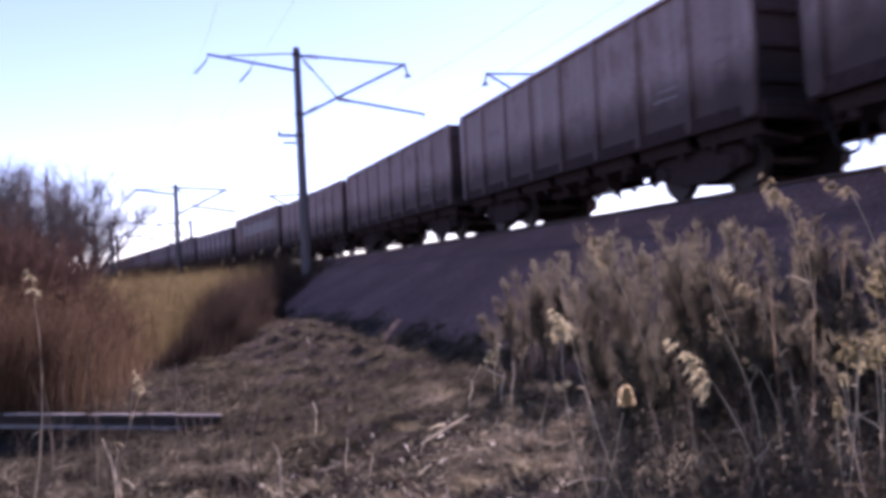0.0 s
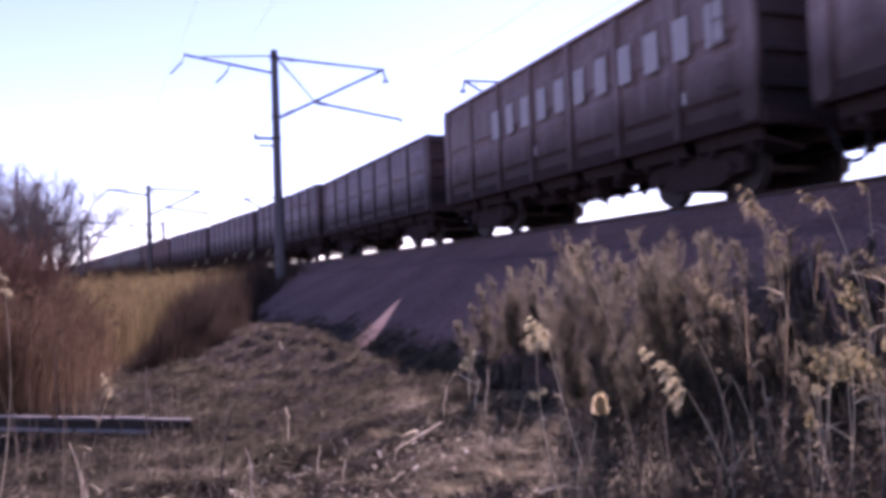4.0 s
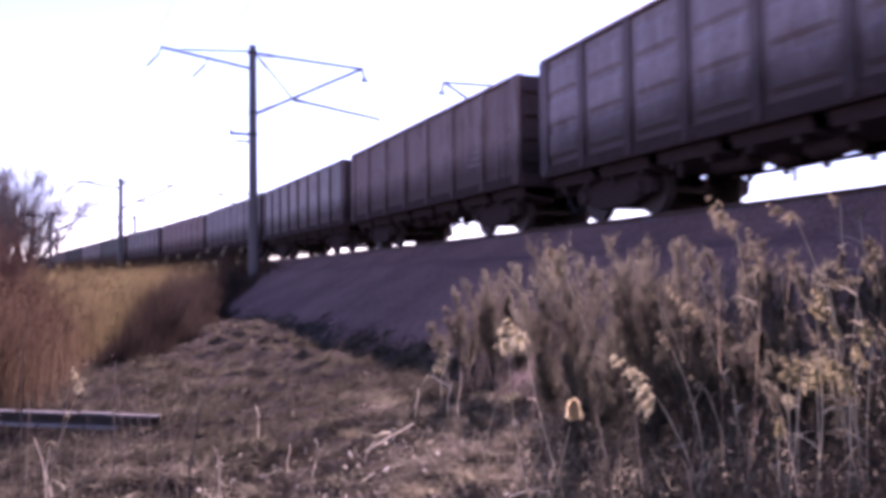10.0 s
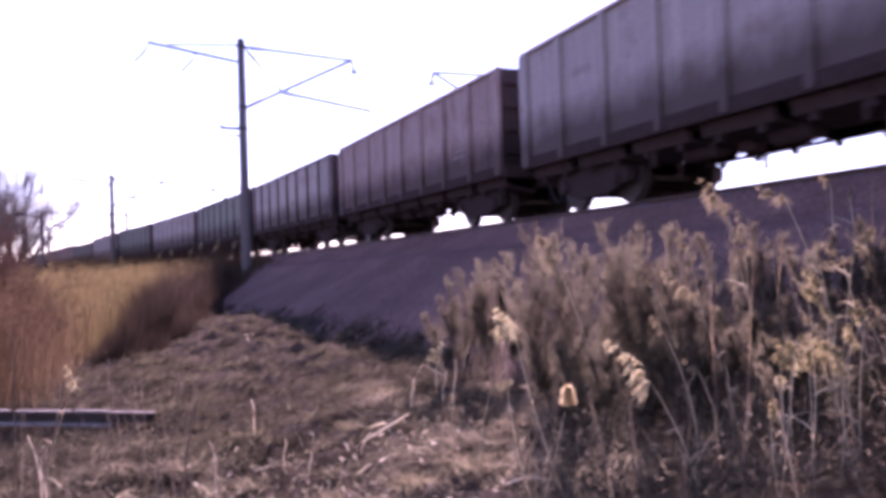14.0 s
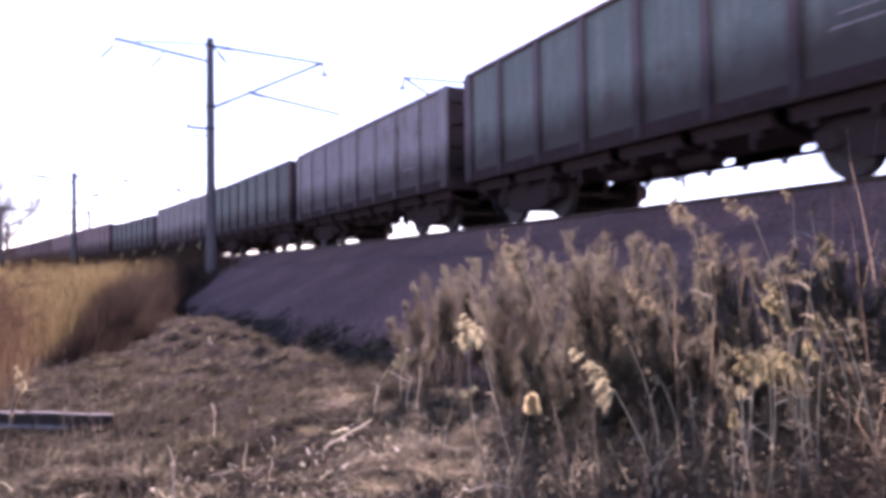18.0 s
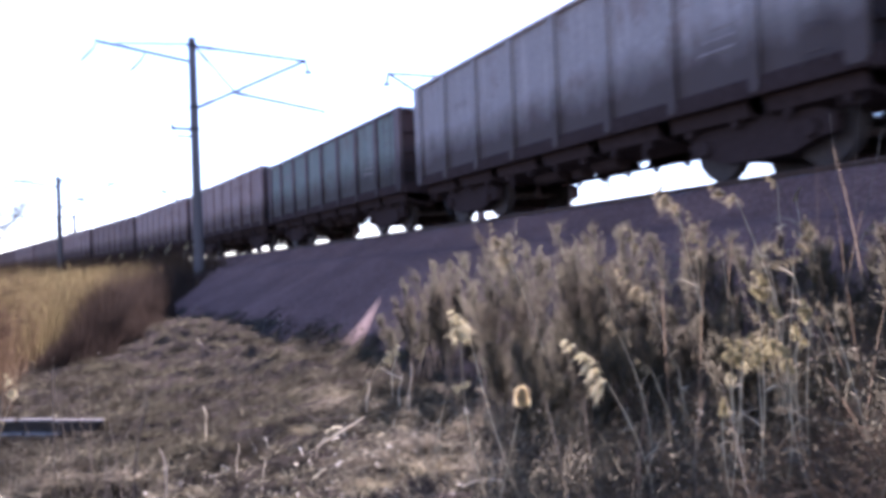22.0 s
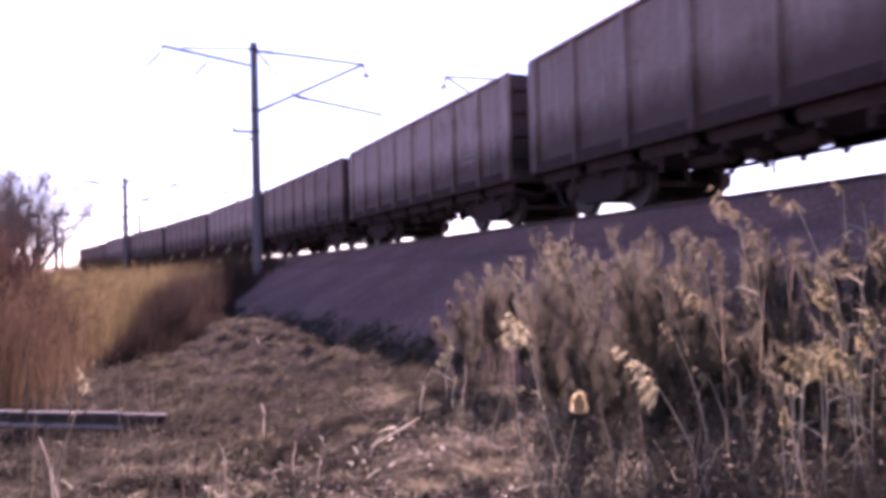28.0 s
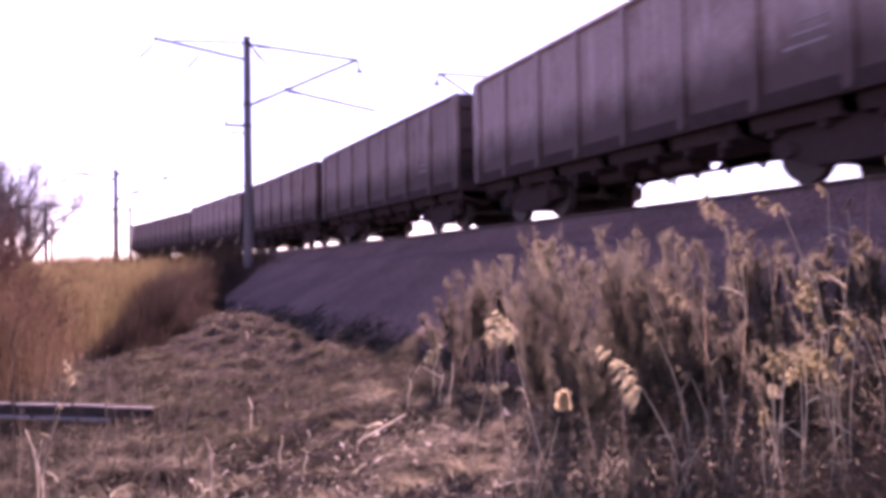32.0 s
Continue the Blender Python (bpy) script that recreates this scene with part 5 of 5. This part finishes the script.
def dry_shrub(x, y, height, spread, seed, label):
    """A bushy weed: stems that fan out, each with a dense feathery plume of fine branchlets that tapers to its tip."""
    rng = np.random.default_rng(seed)
    z = float(ground_height(x, y))
    ob = tagged(empty("dry_shrub", pose(x, y, z - 0.03)), label, "shrub", "dry shrubs along the bank")
    tw = []
    size = height / 1.4
    for k in range(11):
        a, lean = rng.uniform(0, 2 * math.pi), rng.uniform(0.0, spread)
        d = np.array([math.cos(a) * lean, math.sin(a) * lean, 1.0])
        d /= np.linalg.norm(d)
        h = height * rng.uniform(0.5, 1.0)
        root = np.array([rng.normal(0, 0.09), rng.normal(0, 0.09), 0.0])
        bend = np.array([math.cos(a), math.sin(a), -0.3]) * rng.uniform(0.02, 0.2) * min(1.0, 2.5 * spread)
        v, f = blade_arrays(root[None], d[None], np.array([h]), np.array([0.009]), bend[None], 6, 0.35, rng)
        new("stem", mesh_from("stem", v, f, WEED_STEM)).parent = ob
        n = 50
        u0 = rng.uniform(0.3, 0.55)
        u = u0 + (1 - u0) * rng.uniform(0, 1, n) ** 0.85
        base = root + d[None] * (h * u)[:, None] + bend[None] * (u ** 2)[:, None]
        ang = rng.uniform(0, 2 * math.pi, n)
        out = rng.uniform(0.3, 0.75, n)
        way = unit(np.stack([np.cos(ang) * out, np.sin(ang) * out, np.full(n, 0.15)], 1) + d[None] + bend[None] * 1.5)
        ln = (0.05 + 0.21 * ((1 - u) / (1 - u0)) ** 0.7) * rng.uniform(0.55, 1.15, n) * size
        tb = rng.normal(0, 0.025, (n, 3)) * size
        tw.append(blade_arrays(base, way, ln, rng.uniform(0.002, 0.004, n), tb, 2, 0.5, rng))
        rep = 15
        t2 = rng.uniform(0.1, 1.05, (n * rep, 1))
        b2 = np.repeat(base, rep, 0) + np.repeat(way * ln[:, None], rep, 0) * t2 + np.repeat(tb, rep, 0) * t2 ** 2
        w2 = unit(np.repeat(way, rep, 0) * 1.1 + rng.normal(0, 0.36, (n * rep, 3)))
        tw.append(blade_arrays(b2, w2, rng.uniform(0.02, 0.055, n * rep), rng.uniform(0.002, 0.004, n * rep), rng.normal(0, 0.006, (n * rep, 3)), 1, 0.5, rng))
    v, f = join_arrays(tw)
    new("crown", mesh_from("crown", v, f, WEED)).parent = ob
    return ob


REEDS = []


def reed(root, foot, tip, seed, sway=0.0, fringe=0.3, label="dry reed with a feathery pale plume", plume_mat=PLUME, hood=False):
    """A reed: cane from its root to the plume's foot, narrow leaves, and a plume along foot to tip whose fringe hangs to one side."""
    rng = np.random.default_rng(seed)
    root, foot, tip = (np.array(v, float) for v in (root, foot, tip))
    m = pose(*root)
    ob = tagged(empty("reed", m), label, "reed", "dry reeds")
    foot, tip = foot - root, tip - root
    bow = np.array([rng.normal(0, 0.05), rng.normal(0, 0.05), 0])
    ts = np.linspace(0, 1, 8)
    pts = [tuple(foot * t + bow * 4 * t * (1 - t)) for t in ts]
    part("cane", tube(pts, [0.0062 - 0.0005 * i for i in range(8)], 5), CANE, ob)
    ax = tip - foot
    plume = np.linalg.norm(ax)
    ax = ax / plume
    hang = np.array([ax[0], ax[1], 0.0]) * 0.5 + rng.normal(0, 0.25, 3)
    # tufts along the axis, each a small drooping bunch
    groups = []
    tufts = max(5, int(plume * 26))
    for k in range(tufts):
        u = (k + rng.uniform(0, 1)) / tufts
        c = foot + ax * plume * u + hang * 0.04 * u
        n = 80
        side = rng.normal(0, 0.35, 3)
        out = unit(rng.normal(0, 0.3, (n, 3)) + side[None] + ax[None] * 0.8 + hang[None] * 0.7 - np.array([[0, 0, 0.3]]))
        ln = plume * fringe * (1.1 - 0.6 * u) * rng.uniform(0.4, 1.0, n)
        groups.append(blade_arrays(np.repeat(c[None], n, 0), out, ln, rng.uniform(0.0025, 0.006, n), np.stack([rng.normal(0, 0.1, n), rng.normal(0, 0.1, n), -0.6 * np.ones(n)], 1) * ln[:, None], 3, 0.5, rng))
    if hood:
        # a head closed like a bell, its hairs hanging from the tip
        n = 1100
        az, down, far_out = rng.uniform(0, 2 * math.pi, n), rng.uniform(0, 1, n), rng.uniform(0, 1, n) ** 0.5
        wide = 0.006 + 0.03 * np.sin(np.pi * (0.08 + 0.62 * down))
        at = tip[None] + np.stack([np.cos(az) * wide * far_out, np.sin(az) * wide * far_out, -0.095 * down], 1)
        out = unit(rng.normal(0, 0.6, (n, 3)) - np.array([[0, 0, 0.7]]))
        ln = rng.uniform(0.012, 0.03, n)
        groups = [blade_arrays(at, out, ln, rng.uniform(0.003, 0.006, n), rng.normal(0, 0.004, (n, 3)), 2, 0.4, rng)]
    v, f = join_arrays(groups)
    new("plume", mesh_from("plume", v, f, plume_mat)).parent = ob
    for j in range(rng.integers(1, 4)):
        u = rng.uniform(0.3, 0.85)
        a = rng.uniform(0, 2 * math.pi)
        at = foot * u + bow * 4 * u * (1 - u)
        v, f = blade_arrays(at[None], unit(np.array([[math.cos(a), math.sin(a), 0.9]])), np.array([rng.uniform(0.1, 0.28)]), np.array([0.013]), np.array([[0, 0, -0.13]]), 5, 0.1, rng)
        new("leaf", mesh_from("leaf", v, f, CANE)).parent = ob
    if sway:
        REEDS.append((ob, m, sway, seed))
    return ob


def at_bearing(bearing, dist):
    return math.sin(radians(bearing)) * dist, math.cos(radians(bearing)) * dist


def build_reeds():
    rng = np.random.default_rng(31)
    for i, (dist, b_root, b_foot, up_foot, b_tip, up_tip) in enumerate(REED_ROWS):
        (x, y), (fx, fy), (tx, ty) = at_bearing(b_root, dist), at_bearing(b_foot, dist), at_bearing(b_tip, dist + 0.04)
        reed((x, y, float(ground_height(x, y)) - 0.04), (fx, fy, 1.6 + up_foot), (tx, ty, 1.6 + up_tip), 100 + i, 0.55, 0.3 if i == 12 else 0.55 if abs(up_tip - up_foot) < 0.16 or i < 2 else 0.32,
             "dry reed with a dull brown plume" if up_tip > -0.2 and b_root > 0 else "dry reed with a feathery pale plume", HOOD_PLUME if i == 2 else DULL_PLUME if up_tip > -0.2 and b_root > 0 else PLUME, i == 2)
    for i in range(24):
        x, y = at_bearing(rng.uniform(17, 34), rng.uniform(4.2, 6.4))
        z = float(ground_height(x, y)) - 0.04
        h, a, lean, pl = rng.uniform(0.55, 1.1), rng.uniform(0, 2 * math.pi), rng.uniform(0.03, 0.25), rng.uniform(0.06, 0.13)
        foot = np.array([x + math.cos(a) * lean, y + math.sin(a) * lean, z + h])
        reed((x, y, z), foot, foot + np.array([math.cos(a) * 0.6, math.sin(a) * 0.6, 0.7]) * pl, 200 + i, 0.0, 0.4, "thin dry reed in the thicket below the bank", DULL_PLUME)
    for i in range(16):
        x, y = at_bearing(24.2 + 0.32 * i + rng.uniform(-0.5, 0.5), rng.uniform(4.2, 4.9))
        z = float(ground_height(x, y)) - 0.04
        h, lean = rng.uniform(0.62, 1.0), rng.normal(0, 0.05, 2)
        foot = np.array([x + lean[0], y + lean[1], z + h])
        reed((x, y, z), foot, foot + np.array([rng.normal(-0.04, 0.04), 0.02, rng.uniform(0.06, 0.12)]), 250 + i, 0.0, 0.6, "thin upright reed with a yellowish head in a clump", YELLOW_PLUME)
    for name, pts in STALK_ROWS:
        low = min(pts, key=lambda q: q[2])
        lab = "bleached broken stalk standing in the litter" if name == "broken_stalk" else "pale fallen stalk lying across the litter"
        bm = bmesh.new()
        if name == "broken_stalk":
            add_tube(bm, [(low[0], low[1], float(ground_height(low[0], low[1])) - 0.03)] + sorted(pts, key=lambda q: q[2]), [0.007, 0.0068, 0.006, 0.0045], 6)
        else:
            add_tube(bm, [(q[0], q[1], max(q[2], float(ground_height(q[0], q[1])) + 0.07)) for q in pts], [0.006, 0.009, 0.007], 6)
        tall = max(q[2] for q in pts) - low[2] > 0.4
        tagged(part(name, bm, WITHERED if tall else PALE_STALK), lab, "stalk", "loose stalks")
    # bare canes of the thicket
    n = 170
    b, dist = rng.uniform(6, 34, n), rng.uniform(3.4, 8.0, n)
    x, y = np.sin(np.radians(b)) * dist, np.cos(np.radians(b)) * dist
    z = ground_height(x, y)
    way = unit(np.stack([rng.normal(0, 0.16, n), rng.normal(0, 0.16, n), np.ones(n)], 1))
    length = rng.uniform(0.35, 1.0, n)
    v, f = blade_arrays(np.stack([x, y, z], 1), way, length, rng.uniform(0.004, 0.009, n), rng.normal(0, 0.12, (n, 3)), 4, 0.4, rng)
    nb = 70
    bl, dl = rng.uniform(-34, -17, nb), rng.uniform(4.8, 8.2, nb)
    x, y = np.sin(np.radians(bl)) * dl, np.cos(np.radians(bl)) * dl
    way = unit(np.stack([rng.normal(0.05, 0.14, nb), rng.normal(0, 0.14, nb), np.ones(nb)], 1))
    v2, f2 = blade_arrays(np.stack([x, y, ground_height(x, y)], 1), way, rng.uniform(0.3, 0.95, nb), rng.uniform(0.004, 0.009, nb), rng.normal(0, 0.08, (nb, 3)), 4, 0.4, rng)
    v, f = join_arrays([(v, f), (v2, f2)])
    tagged_stuff("bare_canes", v, f, WEED_STEM, "thin pale canes standing in a thicket", "canes")


def build_weeds():
    rng = np.random.default_rng(21)
    for i, (b, dist, top, spread) in enumerate(SHRUB_ROWS):
        x, y = at_bearing(b, dist)
        hgt = 1.6 + top - float(ground_height(x, y))
        dry_shrub(x, y, max(0.4, hgt), spread, 300 + i, "bushy dry weed with brown seed heads")
    # low tangle under the shrubs, and the withered leaves that cling in it
    for name, n, material, label, short, long, thin, thick, up in (
            ("weed_tangle", 60000, WEED_DARK, "tangled dry brown weeds below the bank", 0.05, 0.24, 0.002, 0.0045, 0.5),
            ("curled_leaves", 36000, WEED_DARK, "brown curled leaves on the tangled weeds", 0.02, 0.05, 0.006, 0.014, 0.55),
            ("withered_leaves", 5000, WITHERED, "small curled withered leaves clinging in the weeds", 0.015, 0.045, 0.005, 0.011, 0.6)):
        x, y, s, o = scatter(rng, n, (0, 40), (4.0, 11), lambda x, y, s, o, r: (o > 4.9 + 0.5 * lumps(x, y, 0.8, 2.0)) & (x > 0.7 + 0.45 * lumps(x, y, 1.0, 1.0) + 0.3 * (y - 5)))
        m = len(x)
        z = ground_height(x, y) + up * rng.uniform(0, 1, m) ** 1.6
        az, tilt = rng.uniform(0, 2 * math.pi, m), np.abs(rng.normal(0.75, 0.5, m))
        way = np.stack([np.cos(az) * np.sin(tilt), np.sin(az) * np.sin(tilt), np.cos(tilt)], 1)
        length = rng.uniform(short, long, m)
        bend = (rng.normal(0, 0.25, (m, 3)) - np.array([0, 0, 0.2])) * length[:, None]
        v, f = blade_arrays(np.stack([x, y, z], 1), way, length, rng.uniform(thin, thick, m), bend, 2, 0.3, rng)
        tagged_stuff(name, v, f, material, label, "weeds")


def bare_tree(x, y, height, half, seed):
    """A leafless tree: limbs fan out from a short trunk, and branches and fine twigs fill a rounded crown."""
    rng = np.random.default_rng(seed)
    ob = tagged(empty("bare_tree", pose(x, y, float(plain_height(x, y)) - 0.1, 0, 0, rng.uniform(0, 360))), "leafless tree with a rounded crown of fine twigs",
                "tree", "bare trees beyond the line")
    fork = np.array([rng.normal(0, 0.15), rng.normal(0, 0.15), height * 0.13])
    part("trunk", tube([(0, 0, 0), tuple(fork * 0.5 + (0.1, 0, 0)), tuple(fork)], [height * 0.026, height * 0.021, height * 0.018], 8), BARK, ob)
    twigs = []
    for k in range(17):
        a, lean = 2 * math.pi * (k * 0.618 + rng.uniform(-0.06, 0.06)), math.sqrt((k + 0.3) / 17) * rng.uniform(0.85, 1.1)
        end = np.array([math.cos(a) * half * lean, math.sin(a) * half * lean, height * (0.42 + 0.57 * math.sqrt(max(0.0, 1 - 0.9 * lean * lean)))]) * rng.uniform(0.93, 1.03)
        way = end - fork
        sag = np.array([0, 0, 0.1 * height]) * lean
        along = [fork + way * u + sag * 4 * u * (1 - u) * 0.5 + rng.normal(0, 0.12, 3) * (u > 0) for u in (0, 0.2, 0.4, 0.6, 0.8, 1.0)]
        r = height * 0.0105
        limb = add_tube(bmesh.new(), along, [r, r * 0.85, r * 0.66, r * 0.46, r * 0.28, r * 0.12], 5)
        for _ in range(17):
            u = rng.uniform(0.2, 1.0)
            i = min(4, int(u * 5))
            p = along[i] + (along[i + 1] - along[i]) * (u * 5 - i)
            d = way / np.linalg.norm(way) + rng.normal(0, 0.5, 3) + np.array([0, 0, 0.1])
            d /= np.linalg.norm(d)
            ln = height * rng.uniform(0.13, 0.25) * (1.2 - 0.6 * u)
            tip = p + d * ln + rng.normal(0, ln * 0.08, 3)
            add_tube(limb, [p, p + d * ln * 0.5, tip], [r * 0.34, r * 0.24, r * 0.1], 4)
            for _ in range(10):
                v = rng.uniform(0.25, 1.0)
                e = d + rng.normal(0, 0.5, 3) + np.array([0, 0, 0.05])
                e /= np.linalg.norm(e)
                q, l2 = p + (tip - p) * v, ln * rng.uniform(0.3, 0.6)
                twigs.append((q, e, l2, 0.022))
                for _ in range(6):
                    g = e + rng.normal(0, 0.5, 3)
                    g /= np.linalg.norm(g)
                    twigs.append((q + e * l2 * rng.uniform(0.3, 1.0), g, l2 * rng.uniform(0.5, 1.1), 0.013))
        part("limb", limb, BARK, ob)
    b, d, ln, w = (np.array([t[i] for t in twigs]) for i in range(4))
    v, f = blade_arrays(b, d, ln, w, rng.normal(0, 0.08, (len(b), 3)), 2, 0.4, rng)
    new("crown", mesh_from("crown", v, f, TWIG)).parent = ob
    return ob


def thicket(x, y, height, width, seed, label="dense russet thicket of bare twigs", thick=0.06, stems=22):
    rng = np.random.default_rng(seed)
    ob = tagged(empty("thicket_bush", pose(x, y, float(ground_height(x, y)) - 0.05)), label, "bush", "thicket bushes")
    st, tw = [], []
    for k in range(stems):
        a, lean = rng.uniform(0, 2 * math.pi), rng.uniform(0.05, 0.7)
        d = np.array([math.cos(a) * lean, math.sin(a) * lean, 1.0])
        d /= np.linalg.norm(d)
        r = twig_arrays(rng, (rng.normal(0, width * 0.3), rng.normal(0, width * 0.3), 0), d, height * rng.uniform(0.4, 0.62), 3, 0.4, thick, 0.62, 5, 0.2)
        big = r[4] >= 2
        st.append(blade_arrays(r[0][big], r[1][big], r[2][big], r[3][big], rng.normal(0, 0.05, (big.sum(), 3)), 3, 0.5, rng))
        tw.append(blade_arrays(r[0][~big], r[1][~big], r[2][~big], r[3][~big] * 1.4, rng.normal(0, 0.05, ((~big).sum(), 3)), 2, 0.3, rng))
    for v, f in st:
        new("stem", mesh_from("stem", v, f, RUSSET)).parent = ob
    v, f = join_arrays(tw)
    new("crown", mesh_from("crown", v, f, RUSSET)).parent = ob


def build_trees():
    for i, (b, dist, hgt, half) in enumerate(TREE_ROWS):
        x, y = at_bearing(b, dist)
        bare_tree(x, y, hgt, half, 400 + i)
    for i, (b, dist, hgt, wd) in enumerate(THICKET_ROWS):
        x, y = at_bearing(b, dist)
        thicket(x, y, hgt, wd, 500 + i)
    for i, (b, dist, hgt, wd) in enumerate(NEAR_THICKET_ROWS):
        x, y = at_bearing(b, dist)
        thicket(x, y, hgt, wd, 540 + i, "dark brown tangled bush of bare twigs", 0.032, 26)


def build_beam():
    """A weathered concrete cable trough beside the ditch: two pale lips with a dark recess."""
    a, b = Vector((-8.1, 10.1, -0.1)), Vector((-3.03, 9.0, -0.1))
    d = b - a
    ob = tagged(empty("concrete_trough", pose(*((a + b) / 2 + Vector((0, 0, 0.1))), 0, 0.4, math.degrees(math.atan2(d.y, d.x)))),
                "weathered concrete trough with pale edges lying on the ground", "trough")
    h = d.length / 2
    rng = np.random.default_rng(41)
    for name, y0, y1, z0, z1, end in (("lip", -0.12, -0.055, 0.122, 0.146, h), ("footing", -0.13, -0.05, -0.03, 0.008, h - 0.5)):
        x = -h
        while x < end:
            ln = min(rng.uniform(0.25, 0.85), end - x)
            dz, dy = rng.normal(0, 0.004), rng.normal(0, 0.006)
            piece = box((x, y0 + dy, z0), (x + ln, y1 + dy, z1 + dz), 0.006)
            for v in piece.verts:
                v.co.z += rng.normal(0, 0.002)
            part(name, piece, PALE_CONCRETE, ob)
            x += ln + rng.choice([0.012, 0.03, 0.1])
    part("web", box((-h + 0.05, -0.06, 0.0), (h - 0.1, 0.08, 0.12)), FOOT_SOIL, ob, "dark recessed side")


build_ground()
build_bank()
build_bank_foot()
build_overhead()
build_train()
build_beam()
build_trees()
build_gold_grass()
build_slope_grass()
build_weeds()
build_reeds()
build_litter()


def motions():
    """The train rolls by, its wheels turn, and the reeds sway."""
    for i, w in WAGONS:
        walk(w, [(t, wagon_pose(i, t)) for t in np.arange(0, 32.01, 1.0)])
    turns = [(t, -gone(t) / WHEEL_R) for t in (f / FPS for f in range(0, 32 * FPS + 1, 2))]
    for i, w in WAGONS:
        for ws in [c for c in w.children if c.name.startswith("wheelset")]:
            place = ws.location.copy()
            walk(ws, [(t, Matrix.Translation(place) @ Matrix.Rotation(a, 4, "Y")) for t, a in turns])
    for ob, m, sway, seed in REEDS:
        r = np.random.default_rng(seed)
        p = r.uniform(0, 6, 4)
        walk(ob, [(t, m @ pose(0, 0, 0, sway * (math.sin(2.1 * t + p[0]) + 0.6 * math.sin(3.7 * t + p[1])), sway * (math.sin(1.7 * t + p[2]) + 0.6 * math.sin(4.1 * t + p[3])), 0))
                  for t in np.arange(0, 32.01, 0.4)])


motions()
